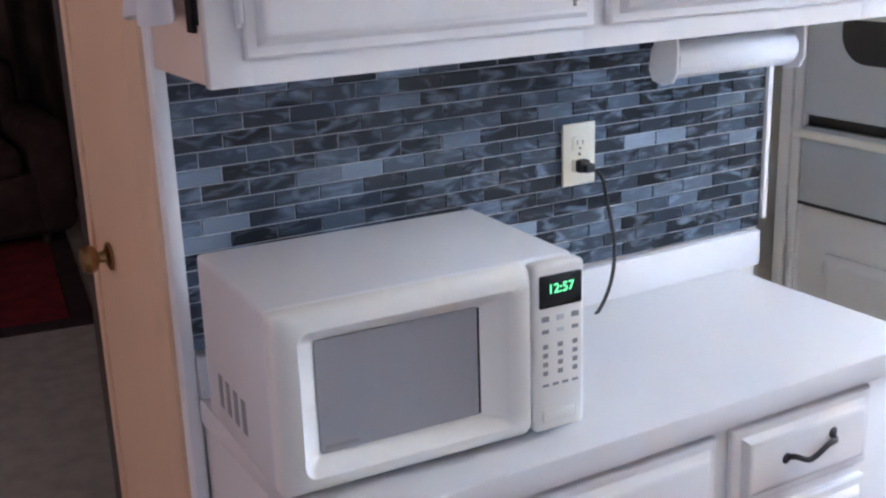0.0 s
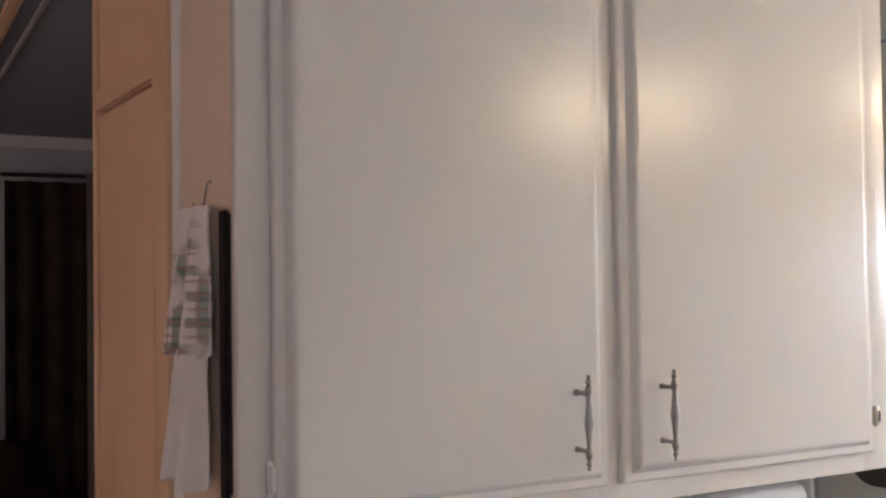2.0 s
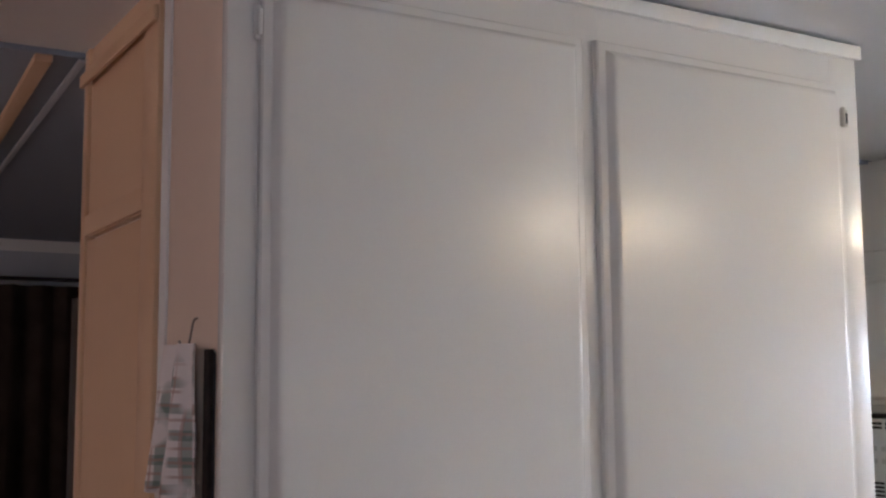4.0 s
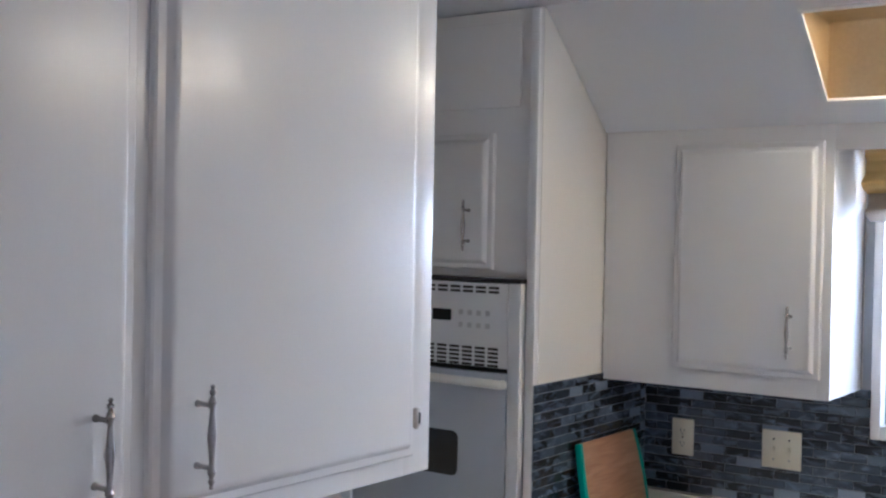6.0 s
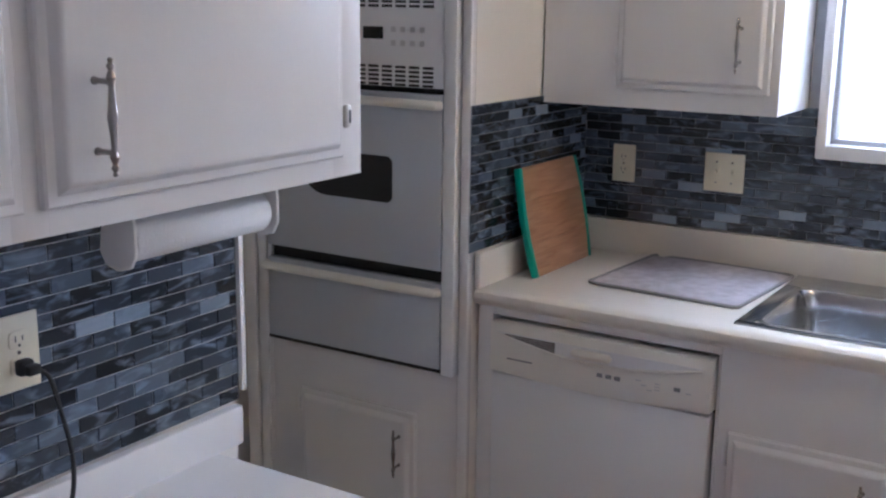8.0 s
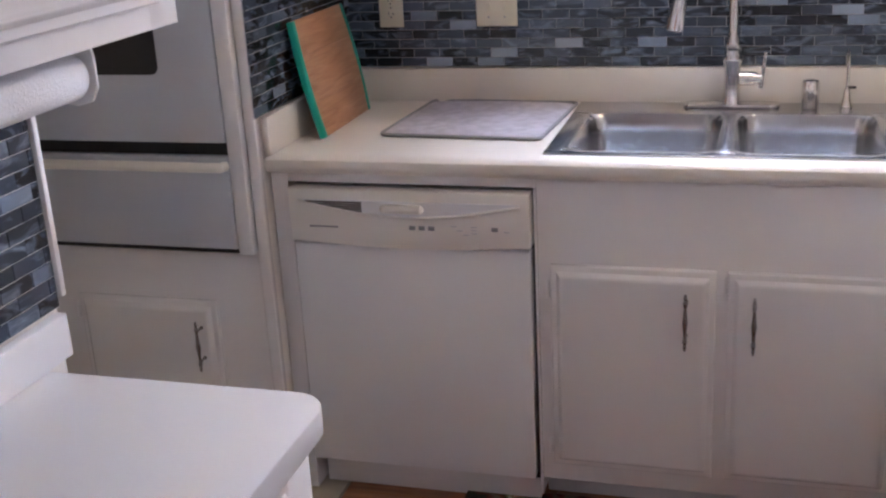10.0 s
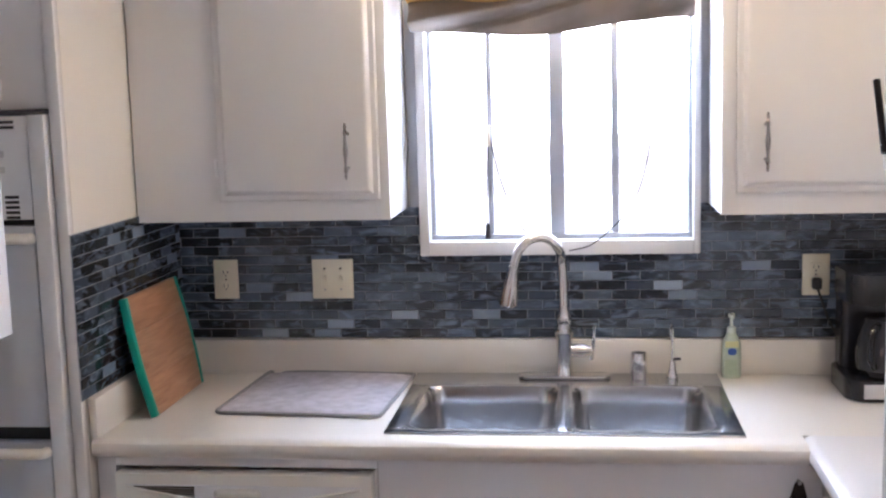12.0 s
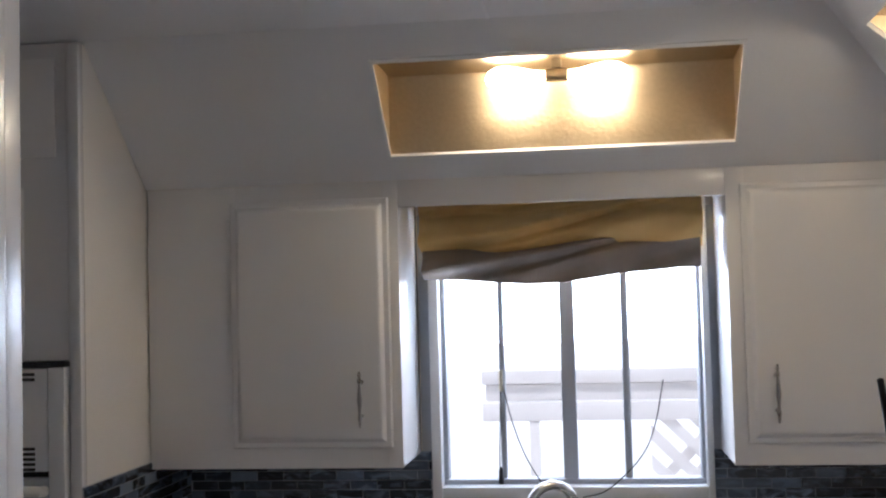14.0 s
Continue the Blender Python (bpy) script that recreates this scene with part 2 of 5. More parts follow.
M_KRUG = cloth("floral_rug", (0.05, 0.035, 0.022), (0.22, 0.16, 0.09), 16, weave=300, spots=((0.5, (0.07, 0.06, 0.03)), (0.58, (0.22, 0.05, 0.03))))
M_SOFA = cloth("dark_brown_upholstery", (0.035, 0.02, 0.016), (0.055, 0.032, 0.026), 9, weave=500)
M_DARKWOOD = wood("dark_brown_wood", (0.018, 0.010, 0.007), (0.035, 0.02, 0.014), 0.45, along=(14, 14, 1))
M_CURT = cloth("dark_brown_curtain", (0.030, 0.022, 0.018), (0.05, 0.036, 0.028), 5, weave=600)
M_GREYWALL = paint("grey_living_room_paint", (0.50, 0.52, 0.56), 0.7, 0.03, 0.1, 120)
# dark blue grey puts the dim cool light into the ceiling colour
M_CEIL_DIM = paint("dim_blue_grey_ceiling", (0.30, 0.34, 0.42), 0.7, 0.04, 0.12, 120)
M_TOWEL = cloth("printed_tea_towel", (0.72, 0.68, 0.68), (0.80, 0.77, 0.76), 14, weave=600)
M_TOWEL_C = plaid("tartan_print", (0.78, 0.73, 0.72), (0.10, 0.17, 0.14), (0.42, 0.26, 0.22))
M_MITT = cloth("poppy_print_cotton", (0.55, 0.47, 0.30), (0.68, 0.62, 0.45), 60, weave=700, spots=((0.44, (0.20, 0.20, 0.08)), (0.56, (0.45, 0.18, 0.08))))
M_MITTRED = cloth("red_cotton", (0.30, 0.02, 0.02), (0.42, 0.04, 0.03), 40, weave=700)
M_MITTGREEN = cloth("green_cotton", (0.05, 0.07, 0.03), (0.10, 0.13, 0.06), 40, weave=700)
M_RUGRUST = cloth("rust_rug_wool", (0.26, 0.06, 0.03), (0.38, 0.11, 0.05), 40, weave=300)
M_RUGGREEN = cloth("sage_rug_wool", (0.14, 0.15, 0.08), (0.24, 0.24, 0.13), 40, weave=300)
M_BLACKCLOTH = cloth("black_binding", (0.012, 0.01, 0.01), (0.03, 0.022, 0.02), 40, weave=700)
M_PAPER = paint("white_paper_towel", (0.80, 0.80, 0.81), 0.9, 0.02, 0.4, 260)
M_SOAP = paint("green_soap_bottle", (0.50, 0.56, 0.46), 0.2, 0.06, 0.0)
M_SOAPGREEN = paint("green_label", (0.42, 0.50, 0.36), 0.4, 0.2, 0.0)
M_VENT = paint("brown_grey_vent", (0.11, 0.095, 0.085), 0.6, 0.1, 0.0)
M_CLEARPL = paint("pale_plastic", (0.62, 0.68, 0.62), 0.2, 0.03, 0.0)
M_LABEL = paint("yellow_label", (0.60, 0.58, 0.28), 0.5, 0.05, 0.0)
M_BLUE = paint("blue_label", (0.04, 0.10, 0.40), 0.5, 0.05, 0.0)
M_DECK = paint("white_painted_lumber", (0.78, 0.73, 0.70), 0.6, 0.06, 0.1, 60)
M_GROUND = paint("pale_concrete_ground", (0.78, 0.76, 0.73), 0.9, 0.06, 0.3, 30)
M_POT = paint("black_coffee_maker_plastic", (0.016, 0.016, 0.02), 0.25, 0.1, 0.02, 200)
M_BADGE = paint("silver_badge", (0.6, 0.6, 0.6), 0.3, 0.05, 0.0, metal=0.6)

# ---- mesh helpers ----
def box(lo, hi, bev=0.0, seg=2):
    bm = bmesh.new()
    bmesh.ops.create_cube(bm, size=1)
    for v in bm.verts:
        v.co = Vector([(lo[i] + hi[i]) / 2 + v.co[i] * (hi[i] - lo[i]) for i in range(3)])
    if bev:
        bmesh.ops.bevel(bm, geom=bm.edges[:], offset=bev, segments=seg, affect="EDGES", profile=0.5)
    return bm


def lathe(profile, steps=20, axis="Z", at=(0, 0, 0)):
    """Turned solid from (radius, height) pairs."""
    bm = bmesh.new()
    rings = []
    for r, h in profile:
        ring = []
        for k in range(steps):
            a = 2 * math.pi * k / steps
            p = {"Z": (r * math.cos(a), r * math.sin(a), h), "X": (h, r * math.cos(a), r * math.sin(a)), "Y": (r * math.sin(a), h, r * math.cos(a))}[axis]
            ring.append(bm.verts.new(Vector(p) + Vector(at)))
        rings.append(ring)
    for a, b in zip(rings, rings[1:]):
        for k in range(steps):
            bm.faces.new((a[k], a[(k + 1) % steps], b[(k + 1) % steps], b[k]))
    bm.faces.new(rings[0][::-1])
    bm.faces.new(rings[-1])
    bmesh.ops.recalc_face_normals(bm, faces=bm.faces)
    return bm


def tube(points, radius, steps=10):
    """Round tube along a smooth line of points; radius a number or one per point."""
    pts = [Vector(p) for p in points]
    rad = radius if isinstance(radius, (list, tuple)) else [radius] * len(pts)
    bm = bmesh.new()
    rings = []
    up = Vector((0.13, 0.31, 0.94))
    for i, p in enumerate(pts):
        d = (pts[min(i + 1, len(pts) - 1)] - pts[max(i - 1, 0)]).normalized()
        s = d.cross(up).normalized()
        u = s.cross(d).normalized()
        up = u
        rings.append([bm.verts.new(p + rad[i] * (math.cos(2 * math.pi * k / steps) * s + math.sin(2 * math.pi * k / steps) * u)) for k in range(steps)])
    for a, b in zip(rings, rings[1:]):
        for k in range(steps):
            bm.faces.new((a[k], a[(k + 1) % steps], b[(k + 1) % steps], b[k]))
    bm.faces.new(rings[0][::-1])
    bm.faces.new(rings[-1])
    bmesh.ops.recalc_face_normals(bm, faces=bm.faces)
    return bm


def curve_points(ctrl, n=8):
    """Catmull-Rom points through the control points."""
    c = [Vector(p) for p in ctrl]
    c = [2 * c[0] - c[1]] + c + [2 * c[-1] - c[-2]]
    out = []
    for i in range(1, len(c) - 2):
        for k in range(n):
            t = k / n
            out.append(0.5 * ((2 * c[i]) + (c[i + 1] - c[i - 1]) * t + (2 * c[i - 1] - 5 * c[i] + 4 * c[i + 1] - c[i + 2]) * t * t + (3 * c[i] - c[i - 1] - 3 * c[i + 1] + c[i + 2]) * t ** 3))
    out.append(c[-2])
    return out


def join(*bms):
    out = bmesh.new()
    for b in bms:
        me = bpy.data.meshes.new("tmp")
        b.to_mesh(me)
        b.free()
        out.from_mesh(me)
        bpy.data.meshes.remove(me)
    return out


def prism(outline, axis, a, b, bev=0.0):
    """Solid from a closed 2D outline, extruded from a to b along the axis (0, 1 or 2)."""
    bm = bmesh.new()

    def put(u, v, w):
        p = [0, 0, 0]
        rest = [i for i in range(3) if i != axis]
        p[axis], p[rest[0]], p[rest[1]] = w, u, v
        return bm.verts.new(p)

    lo = [put(u, v, a) for u, v in outline]
    hi = [put(u, v, b) for u, v in outline]
    bm.faces.new(lo)
    bm.faces.new(hi[::-1])
    n = len(outline)
    for k in range(n):
        bm.faces.new((lo[k], hi[k], hi[(k + 1) % n], lo[(k + 1) % n]))
    bmesh.ops.recalc_face_normals(bm, faces=bm.faces)
    if bev:
        bmesh.ops.bevel(bm, geom=bm.edges[:], offset=bev, segments=2, affect="EDGES", profile=0.5)
    return bm


def rings_solid(loops, close=True):
    """Skin over loops of equally many points; first and last loop capped."""
    bm = bmesh.new()
    vs = [[bm.verts.new(p) for p in lp] for lp in loops]
    n = len(vs[0])
    for a, b in zip(vs, vs[1:]):
        for k in range(n):
            bm.faces.new((a[k], a[(k + 1) % n], b[(k + 1) % n], b[k]))
    if close:
        bm.faces.new(vs[0][::-1])
        bm.faces.new(vs[-1])
    bmesh.ops.recalc_face_normals(bm, faces=bm.faces)
    return bm


def rect(x0, x1, z0, z1, y):
    return [(x0, y, z0), (x1, y, z0), (x1, y, z1), (x0, y, z1)]


def mesh_of(name, bm, mat, smooth=True):
    me = bpy.data.meshes.new(name)
    bm.to_mesh(me)
    bm.free()
    me.materials.append(mat)
    if smooth:
        me.polygons.foreach_set("use_smooth", [True] * len(me.polygons))
        me.set_sharp_from_angle(angle=radians(32))
    return me


def part(name, bm, mat, parent=None, label="", smooth=True):
    ob = new(name, mesh_of(name, bm, mat, smooth))
    if parent is not None:
        ob.parent = parent
    if label:
        ob["label"] = label
    return ob


def thing(name, m, label, category, group="", kind=""):
    ob = new(name)
    ob.empty_display_size = 0.05
    ob.matrix_world = m
    return tagged(ob, label, category, group, kind)


def structure(name, bm, mat, label="", category=""):
    return tagged(part(name, bm, mat), label, category, kind="structure")


# ---- the shell of the house ----
ZW, ZM = 0.942, 0.906          # worktops under the window and under the microwave
YS, XC = -0.296, 0.388        # fronts of the wall cabinets
CEIL = 2.45


def wall_with_hole(x0, x1, y0, y1, z0, z1, hx0, hx1, hz0, hz1):
    return join(box((x0, y0, z0), (hx0, y1, z1)), box((hx1, y0, z0), (x1, y1, z1)),
                box((hx0, y0, z0), (hx1, y1, hz0)), box((hx0, y0, hz1), (hx1, y1, z1)))


structure("wall_north", wall_with_hole(-5.2, 4.5, 0.012, 0.14, 0, 2.6, 0.726, 1.448, 1.313, 2.08), M_WALL, "cream painted kitchen wall round the sink window", "wall")
structure("wall_east", box((2.35, -2.7, 0), (2.47, 0.012, 2.6)), M_WALL, "cream painted kitchen side wall", "wall")
structure("wall_east_return", box((2.47, -2.82, 0), (4.4, -2.7, 2.6)), M_WALL, "cream painted return wall of the dining area", "wall")
# unseen wall with an invented door opening that admits the east fill
ew = wall_with_hole(-5.4, -3.8, 0, 0.12, 0, 2.6, -5.1, -4.1, 0.1, 2.1)
bmesh.ops.transform(ew, verts=ew.verts, matrix=Matrix.Translation((4.4, 0, 0)) @ Matrix(((0, -1, 0, 0.12), (1, 0, 0, 0), (0, 0, 1, 0), (0, 0, 0, 1))))
structure("wall_dining_east", join(ew, box((4.4, -6.9, 0), (4.52, -5.4, 2.6)), box((4.4, -3.8, 0), (4.52, -2.7, 2.6))), M_WALL, "unseen cream wall closing the east, opening added for the side fill", "wall")
# unseen wall; its window opening is made up to let warm fill in
structure("wall_south", wall_with_hole(-5.2, 4.52, -7.02, -6.9, 0, 2.75, -2.5, -0.7, 0.9, 2.1), M_WALL, "unseen cream wall closing the south, opening added for the warm fill", "wall")
structure("wall_living_west", box((-5.32, -7.02, 0), (-5.2, 0.14, 2.75)), M_GREYWALL, "grey painted living room wall behind the curtains", "wall")
structure("wall_hall", box((-5.2, -0.42, 0), (-0.93, -0.30, 2.75)), M_WALL, "cream hall wall beside the oven cabinet", "wall")
# two unseen walls added to keep the warm fill off hall and oven
structure("hall_light_block_west", box((-1.1, -2.6, 0), (-1.0, -0.42, CEIL)), M_WALL, "unseen cream wall added to keep the hall dark", "wall")
structure("hall_light_block_end", box((-1.0, -2.76, 0), (-0.365, -2.66, CEIL)), M_WALL, "unseen cream wall added behind the closet to block the warm fill", "wall")
XV = -0.385                  # where the living room ceiling begins to rise


def vault(x):
    return CEIL - 0.010 + 0.045 * (XV - x)


# separate darker ceiling piece, so the living room looks dim
structure("ceiling_living", prism([(XV, vault(XV)), (-5.2, vault(-5.2)), (-5.2, vault(-5.2) + 0.10), (XV, vault(XV) + 0.10)], 1, -6.9, -0.425), M_CEIL_DIM, "living room ceiling that rises to the far wall, blue grey for dim light", "ceiling")
structure("ceiling", box((XV + 0.002, -7.02, CEIL), (4.52, 0.14, CEIL + 0.15)), M_CEIL, "flat white painted ceiling", "ceiling")
structure("ceiling_seam", box((0.941, -3.6, CEIL - 0.0022), (0.948, -0.661, CEIL - 0.0002), 0.0008), M_CEIL, "thin painted seam between ceiling panels", "trim")
structure("roof", box((-5.32, -7.02, 2.78), (4.52, 0.14, 2.86)), M_CEIL, "plain roof over the rooms", "roof")
# battens take tan and grey in place of white to look dimly lit
for name, y0, w, d in (("ceiling_trim", -3.014, 0.034, 0.016), ("ceiling_trim_inner", -2.942, 0.016, 0.009)):
    bat = box((-4.6, -w / 2, -d), (0.0, w / 2, -0.001), 0.003)
    bmesh.ops.transform(bat, verts=bat.verts, matrix=pose(XV, y0, vault(XV), 0, math.degrees(math.atan(0.045)), -4.4))
    structure(name, bat, M_WARMLIT if w > 0.02 else M_GREYWALL, "batten along the living room ceiling, toned for dim light", "trim")
CRZ = vault(-5.2)
structure("crown_trim", prism([(-5.2, CRZ - 0.07), (-5.185, CRZ - 0.07), (-5.14, CRZ - 0.006), (-5.2, CRZ - 0.003)], 1, -6.9, -0.45), M_TRIM, "white crown moulding of the living room", "trim")

# sloped soffits, thick boards between the cabinet tops and the ceiling, with openings for the lamps
SLOPE0, SLOPE1 = (YS - 0.002, 2.138), (-0.660, CEIL)


def slope_point(s, x, lift=0.0):
    """A point of the soffit: s from 0 at the cabinets to 1 at the ceiling, lift behind it."""
    dy, dz = SLOPE1[0] - SLOPE0[0], SLOPE1[1] - SLOPE0[1]
    n = Vector((0, dz, -dy)).normalized()
    return Vector((x, SLOPE0[0] + s * dy, SLOPE0[1] + s * dz)) + lift * n


def slope_slab(x0a, x1a, x0b, x1b, s0, s1, back=0.03):
    """Board of the soffit; x range a at s0 and b at s1."""
    f = [slope_point(s0, x0a), slope_point(s0, x1a), slope_point(s1, x1b), slope_point(s1, x0b)]
    b = [slope_point(s0, x0a, back), slope_point(s0, x1a, back), slope_point(s1, x1b, back), slope_point(s1, x0b, back)]
    return rings_solid([f, b])


L0, L1, S0, S1 = 0.660, 1.513, 0.155, 0.800
VAL0, VAL1 = 2.022, 1.66       # where the two soffits meet in a valley
vx = lambda s: VAL0 + (VAL1 - VAL0) * s
TURN = Matrix.Translation((2.32, 0, 0)) @ Matrix.Rotation(radians(-90), 4, "Z")   # local -y becomes -x, local x becomes -y
for name, m, label, boards in (("soffit_north", Matrix.Identity(4), "sloped white soffit over the sink cabinets", ((0.0, L0, 0.0, L0, 0, 1), (L1, vx(0), L1, vx(1), 0, 1), (L0, L1, L0, L1, 0, S0), (L0, L1, L0, L1, S1, 1))),
                              ("soffit_east", TURN, "sloped white soffit over the cooktop side", ((0.298, 0.695, 0.660, 0.695, 0, 1), (1.545, 2.65, 1.545, 2.65, 0, 1), (0.695, 1.545, 0.695, 1.545, 0, S0), (0.695, 1.545, 0.695, 1.545, S1, 1)))):
    sof = thing(name, m, label, "soffit", kind="structure")
    for k in boards:
        part("panel", slope_slab(*k), M_CEIL, sof)


def soffit_lamp(m, x0, x1):
    t = thing("soffit_light", m, "recessed trough light with satin metal liner and two warm bulbs, lit", "light fixture", "soffit lights")
    p0, p1 = slope_point(S0, 0.0), slope_point(S1, 0.0)
    prof = [(p0.y, p0.z), (p0.y + 0.012, p0.z + 0.10), (p0.y + 0.010, p0.z + 0.195), (p0.y + 0.002, p0.z + 0.208), (p0.y - 0.02, p0.z + 0.213), (p1.y, p1.z + 0.012), (p1.y, p1.z)]
    bm = bmesh.new()
    ends = [[bm.verts.new((x, y, z)) for y, z in prof] for x in (x0, x1)]
    for k in range(len(prof) - 1):
        bm.faces.new((ends[0][k], ends[0][k + 1], ends[1][k + 1], ends[1][k]))
    for e in ends:
        bm.faces.new(e)
    bmesh.ops.recalc_face_normals(bm, faces=bm.faces)
    bmesh.ops.solidify(bm, geom=bm.faces[:], thickness=0.002)
    part("liner", bm, M_GOLD, t, "satin aluminium liner")
    w = 0.008
    lip = []
    for (sa, sb, xa, xb) in ((S0, S0 + 0.022, x0, x1), (S1 - 0.022, S1, x0, x1), (S0 + 0.022, S1 - 0.022, x0, x0 + w), (S0 + 0.022, S1 - 0.022, x1 - w, x1)):
        lo = [slope_point(sa, xa, -0.004), slope_point(sa, xb, -0.004), slope_point(sb, xb, -0.004), slope_point(sb, xa, -0.004)]
        hi = [slope_point(sa, xa, 0.006), slope_point(sa, xb, 0.006), slope_point(sb, xb, 0.006), slope_point(sb, xa, 0.006)]
        lip.append(rings_solid([lo, hi]))
    part("rim", join(*lip), M_TRIM, t, "thin white rim")
    mid = (x0 + x1) / 2
    c = Vector((mid, p0.y - 0.080, p0.z + 0.172))
    part("socket", join(box(c + Vector((-0.028, -0.014, -0.012)), c + Vector((0.028, 0.014, 0.016)), 0.005), box(c + Vector((-0.012, -0.012, 0.018)), c + Vector((0.012, 0.012, 0.05)), 0.002)), M_GOLD, t, "double metal lamp socket")
    for sgn in (-1, 1):
        prof = [(0.012, 0.03), (0.014, 0.050), (0.021, 0.080), (0.027, 0.108), (0.028, 0.130), (0.025, 0.148), (0.016, 0.164), (0.002, 0.170)]
        part("bulb", lathe([(r, sgn * h) for r, h in prof], 16, "X", c), M_BULB, t, "glowing warm bulb")
    return t


soffit_lamp(Matrix.Identity(4), L0, L1)
soffit_lamp(TURN, 0.695, 1.545)

# floors
structure("floor", box((-5.32, -7.02, -0.12), (4.52, 0.14, -0.014)), M_PLANK, "subfloor under the boards", "floor")
structure("floor_living", box((-5.2, -6.9, -0.0139), (0.12, -0.42, 0.0), 0.0), M_CARPET, "beige living room carpet", "carpet")

# closet block that carries the tiled wall behind the microwave
BX0, BY0, BY1, YC = -0.365, -2.919, -1.714, -2.930
structure("wall_closet_block", box((BX0, BY0, 0), (0.1285, BY1, CEIL)), M_WALL, "cream closet wall behind the microwave counter", "wall")
structure("end_trim", box((0.104, BY1, ZM + 0.09), (0.143, BY1 + 0.012, 1.417), 0.002), M_TRIM, "white strip that ends the tiled wall", "trim")
structure("end_trim_near", box((0.115, YC - 0.004, 0.0), (0.148, BY0 + 0.006, CEIL), 0.003), M_TRIM, "white corner casing beside the tiled wall", "trim")
# casing, head and door carry the warm light in their tan base colour
structure("corner_casing", join(box((0.037, YC - 0.012, 0.0), (0.115, BY0, CEIL), 0.004), box((BX0 - 0.008, YC - 0.010, 0.0), (BX0 + 0.022, BY0, CEIL), 0.004)), M_WARMLIT, "closet door casing, tinted tan for warm light", "trim")
structure("closet_head", join(box((BX0 + 0.022, YC - 0.002, 2.088), (0.037, BY0, CEIL)), box((BX0 + 0.022, YC - 0.01, 2.090), (0.037, YC - 0.002, 2.128), 0.003), box((BX0 - 0.006, YC - 0.020, 2.375), (0.115, YC - 0.012, 2.40), 0.002)), M_WARMLIT, "panel over the closet door, tinted tan for warm light", "trim")

cd = thing("closet_door", pose(BX0 + 0.024, YC, 0.0), "narrow closet door tinted tan for warm light, brass knob, closed", "door")
part("door_leaf", box((0.0, -0.004, 0.01), (0.377, 0.008, 2.080), 0.002), M_WARMLIT, cd)
part("knob", join(lathe([(0.026, 0.0), (0.026, -0.004), (0.012, -0.010), (0.010, -0.020), (0.022, -0.027), (0.027, -0.039), (0.022, -0.050), (0.008, -0.054)], 20, "Y", (0.101, -0.004, 1.045))), M_BRASS, cd, "aged brass knob")


# narrow dark upright box added along the closet's left edge
dd = thing("dark_strip", pose(BX0 - 0.080, YC - 0.006, 0.0), "dark upright strip beside the closet", "door")
part("door_leaf", box((0.0, 0.0, 0.01), (0.069, 0.036, 1.98), 0.002), M_DARKWOOD, dd)


# ---- mosaic tiles (built last, see below) ----
TILE_W, TILE_H, PITCH_X, PITCH_Z = 0.0748, 0.0243, 0.0765, 0.0257


def tile_mesh(w, h, name):
    d = 0.0024
    b = 0.0007
    lo = [(-w / 2, 0, -h / 2), (w / 2, 0, -h / 2), (w / 2, 0, h / 2), (-w / 2, 0, h / 2)]
    mid = [(x, -d + b, z) for x, _, z in lo]
    hi = [(x - math.copysign(b, x), -d, z - math.copysign(b, z)) for x, _, z in lo]
    return mesh_of(name, rings_solid([lo, mid, hi]), M_TILE)


TILE_CACHE = {}


def lay_tiles(parent, m, length, z0, z1, keep, limit=300, seed=3):
    """Running bond on a wall of the given length; local x along the wall, -y out of it. keep(x, z): whether a piece lies there."""
    rng = random.Random(seed)
    rows = int(round((z1 - z0) / PITCH_Z))
    ph = (z1 - z0) / rows
    n = 0
    rest = bmesh.new()
    for r in range(rows):
        shift = (0.0, 0.5)[r % 2] * PITCH_X + rng.uniform(-0.004, 0.004)
        x = -shift
        while x < length - 0.004:
            a, b = max(0.0, x), min(length, x + TILE_W)
            x += PITCH_X
            if b - a < 0.006:
                continue
            zc = z0 + ph * (r + 0.5)
            spans = keep(a, b, zc)
            for a1, b1 in spans:
                w = round(b1 - a1, 3)
                if w < 0.006:
                    continue
                n += 1
                mm = m @ pose((a1 + b1) / 2, rng.uniform(-0.0003, 0.0), zc, rng.uniform(-1.0, 1.0), 0, rng.uniform(-0.8, 0.8))
                key = (w, round(ph, 4))
                if key not in TILE_CACHE:
                    TILE_CACHE[key] = tile_mesh(w, ph - 0.0017, "tile")
                if n <= limit:
                    ob = new("tile", TILE_CACHE[key])
                    ob.parent = parent
                    ob.matrix_parent_inverse = parent.matrix_world.inverted()
                    ob.matrix_basis = mm
                else:
                    tmp = TILE_CACHE[key].copy()
                    tmp.transform(mm)
                    rest.from_mesh(tmp)
                    bpy.data.meshes.remove(tmp)
    if len(rest.verts):
        ob = part("tiles_beyond", rest, M_TILE_I, parent)
        tagged(ob, kind="stuff")


